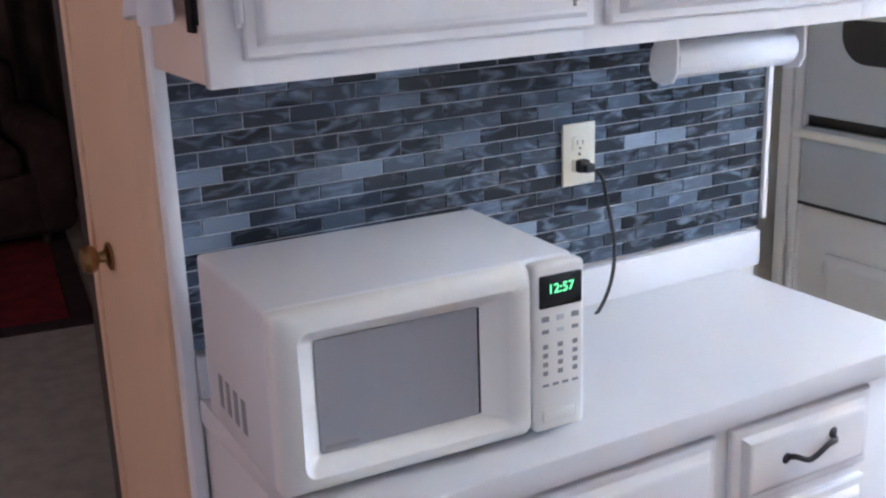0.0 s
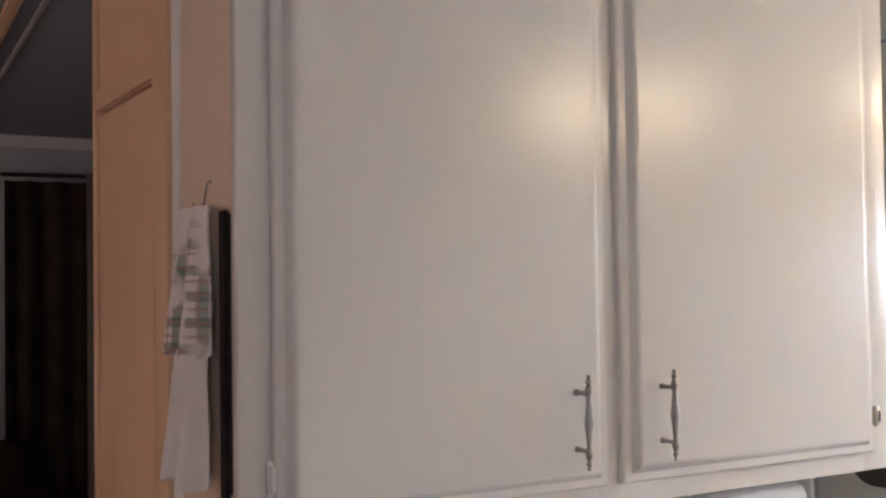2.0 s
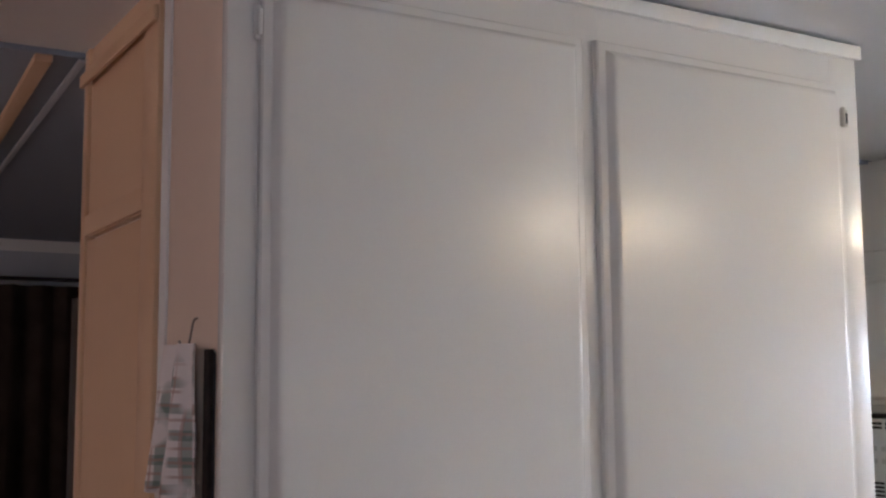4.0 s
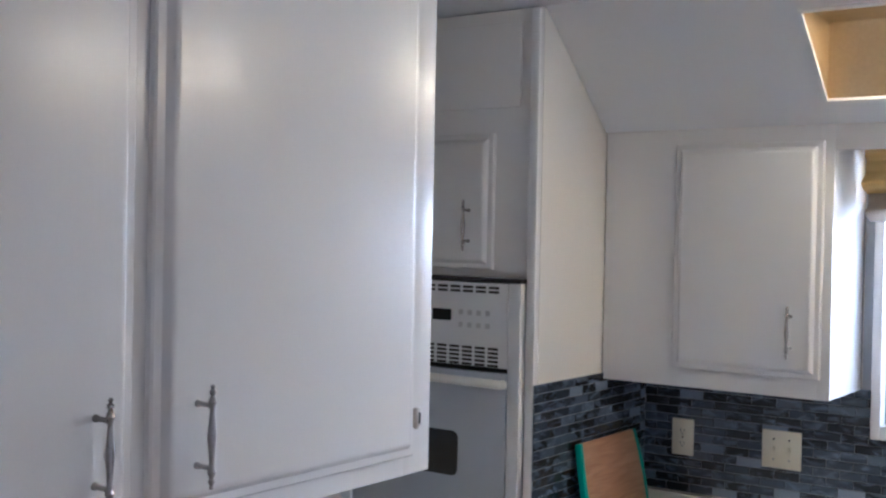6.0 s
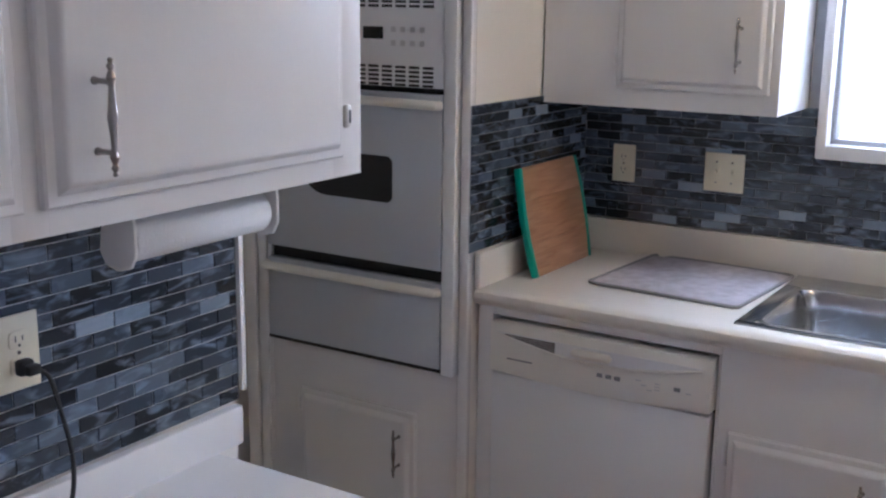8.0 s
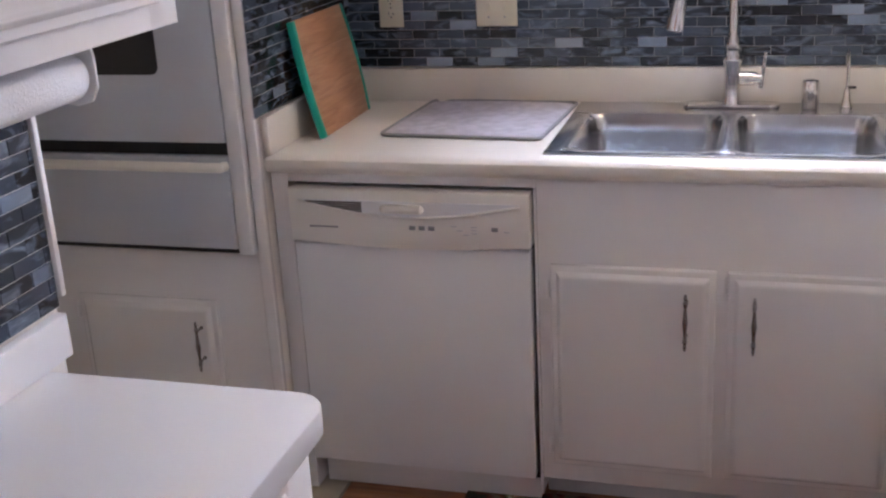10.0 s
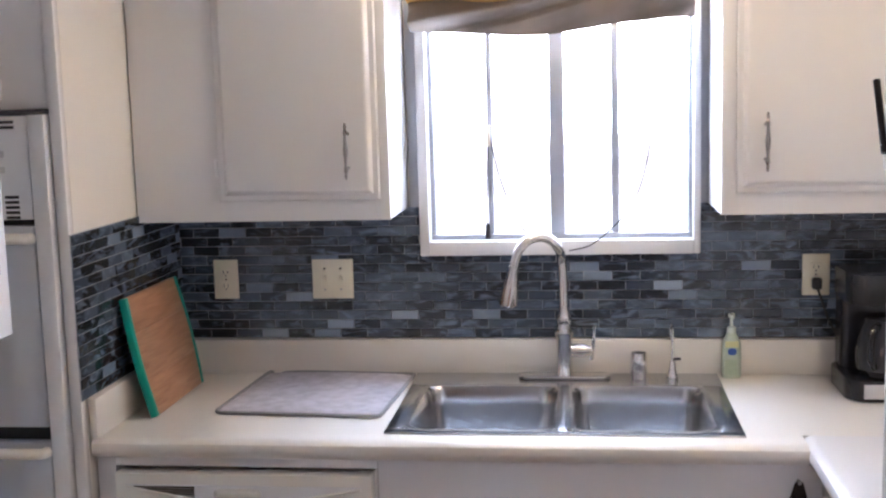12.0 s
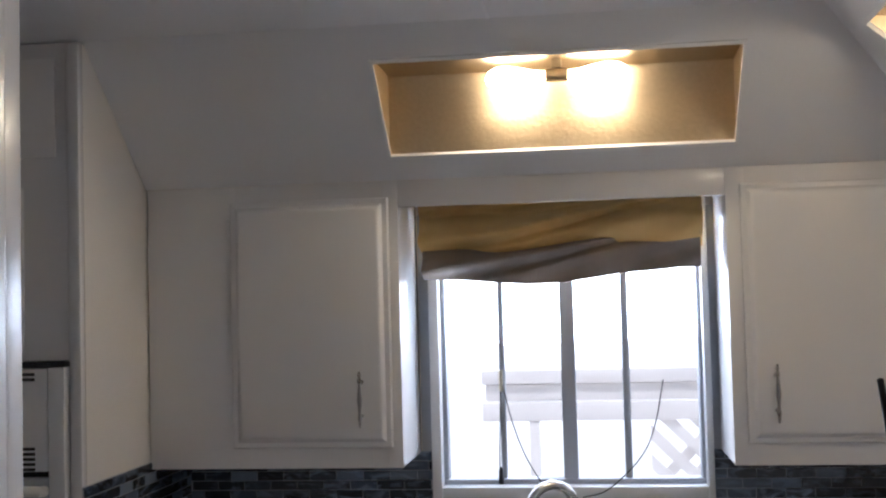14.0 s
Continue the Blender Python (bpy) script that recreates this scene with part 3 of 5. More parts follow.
# ---- cabinet kit: local x along the front, -y out of it, z up ----
def handle_parts(parent, x, z, y, length=0.142, flat=False, mat=None, name="handle"):
    """Turned spindle pull on two posts, upright, or lying along x when flat."""
    prof = [(0.0015, -0.5), (0.0036, -0.485), (0.0022, -0.46), (0.0044, -0.44), (0.0046, -0.42), (0.0026, -0.395), (0.0042, -0.37), (0.0060, -0.335), (0.0042, -0.30),
            (0.0034, -0.25), (0.0048, -0.12), (0.0068, 0.0)]
    prof = prof + [(r, -h) for r, h in prof[-2::-1]]
    prof = [(r, h * length) for r, h in prof]
    ax = "X" if flat else "Z"
    bms = [lathe(prof, 12, ax, (x, y - 0.030, z))]
    for s in (-1, 1):
        o = s * 0.30 * length
        px, pz = (x + o, z) if flat else (x, z + o)
        bms.append(lathe([(0.0052, 0.0), (0.0050, -0.004), (0.0036, -0.007), (0.0034, -0.022), (0.0050, -0.026), (0.0052, -0.030)], 12, "Y", (px, y, pz)))
    return part(name, join(*bms), mat or M_PEWTER, parent, "turned antique pewter pull")


def door_leaf(parent, x0, x1, z0, z1, y=0.0, name="door"):
    """Lipped slab door: stepped, eased edge round a raised flat field."""
    loops = []
    for ins, dep in ((0.0, 0.0), (0.0, 0.0095), (0.003, 0.0125), (0.013, 0.0135), (0.015, 0.0140), (0.022, 0.0225), (0.026, 0.0255), (0.032, 0.0262)):
        loops.append(rect(x0 + ins, x1 - ins, z0 + ins, z1 - ins, y - dep))
    return part(name, rings_solid(loops), M_CAB, parent, "white enamel door with a raised field")


def hinge(parent, x, z, y, metal=False):
    """Surface hinge: painted over, or bare with a dark worn knuckle."""
    w, h = (0.009, 0.016) if metal else (0.006, 0.024)
    plate = join(box((x - w, y - 0.005, z - h), (x + w, y, z + h), 0.0015), lathe([(0.004, -0.018), (0.0045, -0.016), (0.0045, 0.016), (0.004, 0.018)], 10, "Z", (x - (0.006 if metal else 0.0), y - 0.006, z)))
    ob = part("hinge", plate, M_HINGE if metal else M_TRIM, parent, "worn metal hinge" if metal else "painted-over hinge")
    if metal:
        part("knuckle", join(box((x - 0.001, y - 0.0075, z - 0.011), (x + 0.006, y - 0.0045, z + 0.009), 0.001), lathe([(0.003, -0.006), (0.0025, -0.0072)], 8, "Y", (x - 0.004, y, z + 0.010))), M_BLACK_IRON, ob, "dark worn knuckle")


# ---- wall cabinet over the microwave: local x is world +y, local -y is world +x ----
MY0, MY1 = -2.929, -1.690
W_M = MY1 - MY0
mc = thing("wall_cabinet", pose(XC, MY0, 1.418, 0, 0, 90), "white painted two-door wall cabinet over the microwave counter", "cabinet")
HM = CEIL - 1.418 - 0.012
D1, D2 = (0.042, 0.582), (0.611, 1.180)
# near side panel gets the warm-light tint, far one the plain enamel
for a, b, mat in ((0.0, 0.018, M_SIDE_WARM), (W_M - 0.018, W_M, M_CAB)):
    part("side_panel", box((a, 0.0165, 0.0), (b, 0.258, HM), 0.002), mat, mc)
part("bottom_panel", box((0.018, 0.0165, 0.012), (W_M - 0.018, 0.256, 0.028)), M_CAB, mc)
part("top_panel", box((0.018, 0.0165, HM - 0.03), (W_M - 0.018, 0.256, HM - 0.012)), M_CAB, mc)
part("back_panel", box((0.018, 0.243, 0.028), (W_M - 0.018, 0.256, HM - 0.03)), M_CAB, mc)
for a, b in ((-0.002, D1[0] + 0.012), (D1[1] - 0.012, D2[0] + 0.012), (D2[1] - 0.012, W_M + 0.002)):
    part("stile", box((a, -0.004, -0.002), (b, 0.016, HM), 0.0008), M_CAB, mc)
for z0, z1 in ((-0.002, 0.05), (HM - 0.09, HM)):
    for a, b in ((D1[0] + 0.0118, D1[1] - 0.0118), (D2[0] + 0.0118, D2[1] - 0.0118)):
        part("rail", box((a, -0.0038, z0), (b, 0.0155, z1)), M_CAB, mc)
part("top_trim", box((-0.004, -0.014, HM - 0.022), (W_M + 0.012, 0.004, HM + 0.006), 0.004), M_TRIM, mc, "thin white moulding at the ceiling")
for (a, b), hx, sx in ((D1, 0.5135, D1[0] - 0.002), (D2, 0.6785, D2[1] + 0.018)):
    door = door_leaf(mc, a, b, 0.032, 0.942, -0.004)
    handle_parts(door, hx, 0.138, -0.0295, 0.140)
    for hz in (0.095, 0.882):
        hinge(mc, sx, hz, -0.006, metal=sx > 0.5)

# ---- paper towel roll under it ----
pt = thing("paper_towel_holder", pose(0.330, -2.152, 1.418), "white paper towel roll on a holder under the cabinet", "paper towel")
part("roll", lathe([(0.018, 0.012), (0.029, 0.012), (0.031, 0.016), (0.031, 0.276), (0.029, 0.280), (0.018, 0.280)], 28, "Y", (0, 0, -0.044)), M_PAPER, pt, "white paper towel roll")
for y0 in (0.0, 0.286):
    part("bracket", prism([(-0.012, 0.0), (0.030, 0.0), (0.034, -0.02), (0.034, -0.06), (0.024, -0.078), (0.0, -0.084), (-0.024, -0.078), (-0.034, -0.06), (-0.030, -0.03)], 1, y0, y0 + 0.006, 0.0015), M_TRIM, pt, "white plastic arm")
part("spindle", lathe([(0.010, 0.001), (0.010, 0.291)], 12, "Y", (0, 0, -0.046)), M_TRIM, pt)

# ---- tea towel and folder hung on the cabinet's side ----
tt = thing("tea_towel", pose(0.262, MY0 - 0.002, 1.872), "printed white tea towel hanging folded on a hook", "towel")


def hanging_cloth(w_top, w_bot, h, thick, folds, depth, seed, z0=0.0, nz=22, nx=16):
    rng = random.Random(seed)
    ph = rng.uniform(0, 6)
    front, back = [], []
    bm = bmesh.new()
    grid = []
    for j in range(nz + 1):
        t = j / nz
        w = w_top + (w_bot - w_top) * min(1, t * 1.5) ** 0.8
        row = []
        for i in range(nx + 1):
            u = i / nx
            x = (u - 0.5) * w + 0.006 * math.sin(7 * t + ph)
            y = -thick - depth * (0.5 + 0.5 * math.sin(u * folds * 2 * math.pi + ph + 0.8 * math.sin(3 * t))) * (0.35 + 0.65 * t)
            z = z0 - h * t + (0.006 * math.sin(u * 9 + ph) if j == nz else 0)
            row.append(bm.verts.new((x, y, z)))
        grid.append(row)
    for j in range(nz):
        for i in range(nx):
            bm.faces.new((grid[j][i], grid[j][i + 1], grid[j + 1][i + 1], grid[j + 1][i]))
    bmesh.ops.recalc_face_normals(bm, faces=bm.faces)
    bmesh.ops.solidify(bm, geom=bm.faces[:], thickness=0.003)
    return bm


part("printed_top", hanging_cloth(0.125, 0.150, 0.20, 0.012, 2.2, 0.034, 5, nx=30), M_TOWEL_C, tt, "faded tartan printed upper half")
part("white_fall", hanging_cloth(0.125, 0.150, 0.185, 0.016, 2.2, 0.036, 5, -0.19, nx=30), M_TOWEL, tt, "white lower half")
part("hook", join(tube(curve_points([(0.03, 0, 0.035), (0.03, -0.006, 0.03), (0.03, -0.012, 0.0), (0.03, -0.020, -0.006), (0.03, -0.026, 0.004)], 5), 0.0015, 8)), M_PEWTER, tt, "thin wire hook")
fo = thing("hanging_folder", pose(0.345, MY0 - 0.003, 1.863), "thin black folder hanging on the cabinet side", "folder")
part("cover", box((0.000, -0.008, -0.379), (0.022, -0.0015, 0.0), 0.001), M_BLACKCLOTH, fo)
part("back_cover", box((-0.004, -0.0012, -0.37), (0.020, 0.002, -0.004), 0.0005), M_RUBBER, fo)


# ---- microwave counter and its base cabinets ----
def rounded(x0, x1, y0, y1, corners, n=6):
    """Outline in x, y with per-corner radii (x0y0, x1y0, x1y1, x0y1)."""
    pts = []
    for (cx, cy, sx, sy, a0), r in zip(((x0, y0, 1, 1, 180), (x1, y0, -1, 1, 270), (x1, y1, -1, -1, 0), (x0, y1, 1, -1, 90)), corners):
        if r <= 0:
            pts.append((cx, cy))
            continue
        for k in range(n + 1):
            a = radians(a0 + 90 * k / n)
            pts.append((cx + sx * r + r * math.cos(a), cy + sy * r + r * math.sin(a)))
    return pts


wt = thing("microwave_worktop", pose(0.139, -2.914, 0), "white laminate worktop with low upstand and rounded corner", "worktop")
top = prism(rounded(0.0, 0.480, 0.0, 1.122, (0, 0.004, 0.055, 0.004)), 2, ZM - 0.042, ZM, 0.003)
part("slab", top, M_LAM, wt)
part("upstand", box((0.0, 0.002, ZM + 0.0005), (0.02, 1.183, ZM + 0.072), 0.003), M_LAM, wt, "white laminate upstand")

bc = thing("base_cabinet", pose(0.580, -2.909, 0, 0, 0, 90), "white base cabinet with drawer and door under the microwave", "cabinet", "base cabinets")
part("carcass", box((0.0, 0.0, 0.10), (1.10, 0.44, ZM - 0.044), 0.002), M_CAB, bc)
part("toe_kick", box((0.0, 0.06, 0.0), (1.10, 0.44, 0.10)), M_CAB, bc)


def drawer_front(parent, x0, x1, z0, z1, y=0.0):
    return door_leaf(parent, x0, x1, z0, z1, y, "drawer_front")


for a, b in ((0.02, 0.655), (0.690, 1.00)):
    df = drawer_front(bc, a, b, 0.700, 0.838)
    hm = (a + b) / 2
    pts = curve_points([(hm - 0.052, -0.022, 0.770), (hm - 0.045, -0.038, 0.776), (hm - 0.02, -0.047, 0.768), (hm + 0.02, -0.047, 0.784), (hm + 0.045, -0.038, 0.780), (hm + 0.052, -0.022, 0.787)], 5)
    part("handle", join(tube(pts, 0.0048, 10), lathe([(0.011, -0.0255), (0.010, -0.026), (0.005, -0.030)], 12, "Y", (hm - 0.052, 0, 0.770)), lathe([(0.011, -0.0255), (0.010, -0.026), (0.005, -0.030)], 12, "Y", (hm + 0.052, 0, 0.787))), M_BLACK_IRON, df, "blackened wavy pull")
    dl = door_leaf(bc, a, b, 0.13, 0.675)
    handle_parts(dl, a + 0.05, 0.56, -0.0255)

# ---- microwave ----
mw = thing("microwave_oven", pose(0.540, -2.937, ZM, 0, 0, 87.4), "white countertop microwave oven with green clock, door shut", "microwave oven")
MW, MD, MZ, MH = 0.450, 0.308, 0.012, 0.258
part("case", box((0.0, 0.022, MZ), (MW, MD, MH), 0.007, 3), M_APPL, mw)
for fx in (0.05, MW - 0.05):
    for fy in (0.06, MD - 0.05):
        part("foot", lathe([(0.012, 0.0), (0.013, 0.003), (0.013, MZ + 0.002)], 12, "Z", (fx, fy, 0)), M_RUBBER, mw)
# door: bulging frame round a recessed screen
XD = 0.367


def mw_loop(ix0, ix1, iz0, iz1, y, rad, n=5):
    pts = rounded(ix0, ix1, iz0, iz1, (rad,) * 4, n)
    return [(u, y, v) for u, v in pts]


loops = [mw_loop(0.001, XD - 0.001, MZ + 0.001, MH - 0.001, 0.021, 0.008), mw_loop(0.001, XD - 0.001, MZ + 0.001, MH - 0.001, 0.004, 0.010), mw_loop(0.005, XD - 0.004, MZ + 0.005, MH - 0.005, -0.004, 0.014),
         mw_loop(0.016, XD - 0.008, MZ + 0.014, MH - 0.014, -0.010, 0.016), mw_loop(0.030, XD - 0.026, MZ + 0.024, MH - 0.026, -0.011, 0.016),
         mw_loop(0.036, XD - 0.040, MZ + 0.034, MH - 0.034, -0.004, 0.010), mw_loop(0.058, XD - 0.074, MZ + 0.044, MH - 0.046, 0.013, 0.004)]
md = part("door", rings_solid(loops), M_APPL_CREAM, mw, "off-white curved door frame")
part("screen", prism(rounded(0.059, XD - 0.075, MZ + 0.045, MH - 0.047, (0.004,) * 4), 1, 0.0105, 0.0128), M_MWGLASS, md, "grey mesh screen window")
part("screen_edge", box((XD - 0.0775, 0.0095, MZ + 0.046), (XD - 0.0745, 0.0125, MH - 0.048), 0.0008), M_DISPLAY, md, "dark edge of the screen")
part("maker_mark", box((0.066, 0.0098, MZ + 0.050), (0.112, 0.0104, MZ + 0.056), 0.0), M_PRINT, md)
cp = part("control_panel", box((XD + 0.001, -0.008, MZ + 0.001), (MW - 0.001, 0.0205, MH - 0.001), 0.007, 3), M_APPL_CREAM, mw, "off-white control panel")
px0, px1 = XD + 0.008, MW - 0.007
disp = part("display", box((px0, -0.0095, MH - 0.062), (px1, -0.0075, MH - 0.016), 0.002), M_DISPLAY, cp, "black clock display")


def text_mesh(body, size, mat, parent, m, name="lettering", extrude=0.0004, label=""):
    cu = bpy.data.curves.new(name, "FONT")
    cu.body, cu.size, cu.extrude, cu.align_x, cu.align_y = body, size, extrude, "CENTER", "CENTER"
    tmp = new(name + "_tmp", cu)
    me = bpy.data.meshes.new_from_object(tmp.evaluated_get(bpy.context.evaluated_depsgraph_get()))
    bpy.data.objects.remove(tmp)
    me.materials.append(mat)
    ob = new(name, me)
    ob.parent = parent
    ob.matrix_basis = m
    if label:
        ob["label"] = label
    return ob


text_mesh("12:57", 0.019, M_DIGIT, disp, pose((px0 + px1) / 2, -0.0099, MH - 0.036, 90), "clock_digits", label="glowing green digits")
rows = [(MH - 0.078, 3, 0.008, 0.012), (MH - 0.096, 3, 0.006, 0.011), (MH - 0.118, 3, 0.007, 0.008), (MH - 0.131, 3, 0.007, 0.008), (MH - 0.144, 3, 0.007, 0.008), (MH - 0.157, 3, 0.007, 0.008), (MH - 0.175, 4, 0.004, 0.010)]
for rz, k, hh, ww in rows:
    for i in range(k):
        bx = px0 + 0.010 + i * (px1 - px0 - 0.02) / (k - 1)
        part("key", box((bx - ww / 2, -0.0088, rz - hh / 2), (bx + ww / 2, -0.0079, rz + hh / 2), 0.0004, 1), M_PRINT if (i + k) % 2 or rz < MH - 0.10 else M_BADGE, cp)
part("open_button", box((px0 + 0.004, -0.0115, MZ + 0.016), (px1 - 0.010, -0.0075, MZ + 0.034), 0.003, 3), M_APPL_CREAM, cp, "off-white push button")
for k in range(4):
    part("vent_slot", box((-0.0010, MD - 0.080 - k * 0.034, MZ + 0.036), (0.0012, MD - 0.072 - k * 0.034 + 0.010, MZ + 0.086), 0.0008, 1), M_PRINT, mw, "grey louvre slot")

# ---- power outlets ----


def outlet(m, label, gang=1, switches=False):
    t = thing("light_switch" if switches else "wall_outlet", m, label, "switch" if switches else "outlet", "" if switches else "wall outlets")
    w = 0.072 if gang == 1 else 0.118
    part("plate", box((-w / 2, -0.006, -0.0565), (w / 2, 0.0, 0.0565), 0.0025), M_PLATE, t)
    if switches:
        for sx in (-0.023, 0.023):
            part("toggle", join(box((sx - 0.005, -0.0075, -0.012), (sx + 0.005, -0.005, 0.012), 0.0008), box((sx - 0.0035, -0.018, -0.002), (sx + 0.0035, -0.006, 0.008), 0.0015)), M_PLATE, t)
            for sz in (-0.030, 0.030):
                part("screw", lathe([(0.003, -0.0068), (0.0025, -0.0075)], 10, "Y", (sx, 0, sz)), M_PEWTER, t)
    else:
        for sz in (-0.0195, 0.0195):
            part("socket_face", prism(rounded(-0.0165, 0.0165, sz - 0.0135, sz + 0.0135, (0.008,) * 4), 1, -0.0085, -0.0055, 0.0008), M_PLATE, t)
            for sx, hh in ((-0.006, 0.0045), (0.006, 0.0035)):
                part("slot", box((sx - 0.0010, -0.0088, sz + 0.002 - hh), (sx + 0.0010, -0.0080, sz + 0.002 + hh)), M_DARK, t)
            part("ground_hole", lathe([(0.0022, -0.0088), (0.0022, -0.0080)], 10, "Y", (0, 0, sz - 0.008)), M_DARK, t)
        part("screw", lathe([(0.003, -0.0068), (0.0025, -0.0075)], 10, "Y", (0, 0, 0)), M_PEWTER, t)
    return t


outlet(pose(0.140, -2.180, 1.194, 0, 0, 90), "ivory double outlet with a black plug in it on tiles")
outlet(pose(0.137, -0.005, 1.214), "ivory double outlet on dark tiles beside the cutting board")
outlet(pose(1.767, -0.005, 1.215), "ivory double outlet with the coffee maker's plug in it")
outlet(pose(0.448, -0.005, 1.213), "ivory two-gang toggle switch plate on tiles", 2, True)

cord_at = mw.matrix_world.inverted() @ pose(0.146, -2.180, 1.174)
part("plug", join(box((0.002, -0.012, -0.012), (0.020, 0.012, 0.012), 0.005), box((0.018, -0.008, -0.010), (0.032, 0.014, 0.006), 0.004)), M_RUBBER, mw, "black plug in the outlet").matrix_basis = cord_at
part("cord", tube(curve_points([(0.026, 0.01, -0.003), (0.032, 0.026, -0.02), (0.030, 0.042, -0.075), (0.030, 0.058, -0.15), (0.036, 0.048, -0.215), (0.05, 0.01, -0.262), (0.06, -0.04, -0.282), (0.06, -0.12, -0.284)], 8), 0.0036, 10), M_RUBBER, mw, "black power cord").matrix_basis = cord_at

# ---- tall oven cabinet ----
YO = -0.680
oc = thing("oven_cabinet", pose(-0.78, YO, 0), "tall white cabinet that houses the wall oven", "cabinet")
WO = 0.778
FX0, FX1 = 0.096, 0.746          # oven cutout
for a, b in ((0.0, 0.02), (WO - 0.02, WO)):
    part("side_panel", box((a, 0.0205, 0.0), (b, -YO, CEIL - 0.005)), M_WALL, oc, "cream painted cabinet side")
part("back_panel", box((0.02, 0.5, 0.0), (WO - 0.02, -YO, CEIL - 0.005)), M_WALL, oc)
for a, b in ((0.0, FX0), (FX1, WO)):
    part("stile", box((a, 0.0, 0.08), (b, 0.02, CEIL - 0.004), 0.002), M_CAB, oc)
for a, b in ((1.713, CEIL - 0.004), (0.08, 0.699)):
    part("rail", box((FX0 + 0.0005, 0.001, a), (FX1 - 0.0005, 0.02, b), 0.001), M_CAB, oc)
part("toe_kick", box((0.02, 0.06, 0), (WO - 0.02, 0.5, 0.08)), M_CAB, oc)
part("side_moulding", join(box((WO - 0.022, -0.012, 0.05), (WO + 0.004, 0.0, CEIL - 0.01), 0.004)), M_TRIM, oc, "white upright moulding")
part("side_moulding", join(box((0.0, -0.014, 0.05), (0.045, 0.0, CEIL - 0.01), 0.005), box((0.052, -0.009, 0.05), (0.085, 0.0, CEIL - 0.01), 0.004)), M_TRIM, oc, "white upright moulding")
du = door_leaf(oc, 0.15, 0.642, 1.735, 2.110)
handle_parts(du, 0.573, 1.855, -0.0255)
part("upper_panel", box((0.09, -0.006, 2.180), (0.722, 0.002, 2.412), 0.003), M_CAB, oc, "plain panel over the upper door")
dlo = door_leaf(oc, 0.211, 0.617, 0.12, 0.560)
handle_parts(dlo, 0.575, 0.447, -0.0255)
hinge(oc, 0.202, 0.51, -0.003)

ov = thing("wall_oven", pose(-0.78, YO, 0), "white built-in wall oven with dark window and lower drawer", "oven")
OX0, OX1 = FX0 + 0.012, FX1 - 0.038
part("body", box((FX0 + 0.003, 0.004, 0.702), (FX1 - 0.003, 0.49, 1.707)), M_DARK, ov, "dark oven body behind the doors")
part("side_trim", box((OX1 + 0.003, -0.030, 0.698), (FX1 + 0.004, 0.003, 1.70), 0.003), M_APPL, ov, "white metal trim strip")
part("side_trim", box((FX0 - 0.002, -0.012, 0.698), (OX0 - 0.003, 0.003, 1.70), 0.002), M_APPL, ov, "white metal trim strip")
part("top_trim", box((FX0 - 0.002, -0.026, 1.700), (FX1 + 0.004, 0.003, 1.712), 0.002), M_BLACK_IRON, ov, "dark top trim")
# black strip in place of the shade in the gap below the drawer
part("drawer_gap_strip", box((FX0 + 0.004, -0.022, 0.700), (OX1 + 0.002, 0.003, 0.7085), 0.001), M_DARK, ov, "dark strip drawn as the shaded gap under the drawer")
pnl = part("control_panel", box((OX0, -0.026, 1.466), (OX1, 0.003, 1.698), 0.003), M_APPL, ov, "white control panel")
for z0, k in ((1.670, 2), (1.468, 5)):
    for i in range(13):
        for r in range(k):
            sx = OX0 + 0.02 + i * (OX1 - OX0 - 0.04) / 13
            zz = z0 + r * 0.0115
            part("vent_slot", box((sx, -0.0268, zz), (sx + 0.033, -0.0258, zz + 0.0068)), M_DARK, pnl)
part("display", box((0.455, -0.0275, 1.588), (0.52, -0.0255, 1.620), 0.001), M_DISPLAY, pnl, "black oven clock display")
for i in range(4):
    for j in range(2):
        part("key", box((0.545 + i * 0.03, -0.0268, 1.572 + j * 0.035), (0.560 + i * 0.03, -0.0257, 1.586 + j * 0.035)), M_BADGE, pnl)
        part("key", box((0.33 + i * 0.028, -0.0268, 1.572 + j * 0.035), (0.343 + i * 0.028, -0.0257, 1.586 + j * 0.035)), M_BADGE, pnl)
od = part("oven_door", box((OX0, -0.030, 0.985), (OX1, 0.003, 1.452), 0.005), M_GLASS_REFLECT, ov, "white glass oven door")
win_out = rounded(0.238, 0.553, 1.154, 1.280, (0.09, 0.02, 0.02, 0.02), 8)
part("oven_window", prism(win_out, 1, -0.0312, -0.0296), M_SMOKE, od, "smoked oven window")


def bar_handle(parent, z):
    pts = [(OX0 + 0.004, -0.034, z), (OX0 + 0.010, -0.050, z), (OX0 + 0.04, -0.060, z + 0.002), ((OX0 + OX1) / 2, -0.066, z + 0.004), (OX1 - 0.04, -0.060, z + 0.002), (OX1 - 0.010, -0.050, z), (OX1 - 0.004, -0.034, z)]
    bm = tube(curve_points(pts, 6), 0.0125, 12)
    part("handle", bm, M_APPL_CREAM, parent, "off-white bar handle")


bar_handle(od, 1.425)
dr = part("drawer", box((OX0, -0.030, 0.711), (OX1, 0.003, 0.950), 0.005), M_GLASS_REFLECT, ov, "white lower oven drawer")
bar_handle(dr, 0.930)

# ---- base run under the window ----
YB = -0.632
wtop = thing("sink_worktop", pose(0, 0, 0), "cream white laminate worktop with upstand and rolled edge", "worktop")
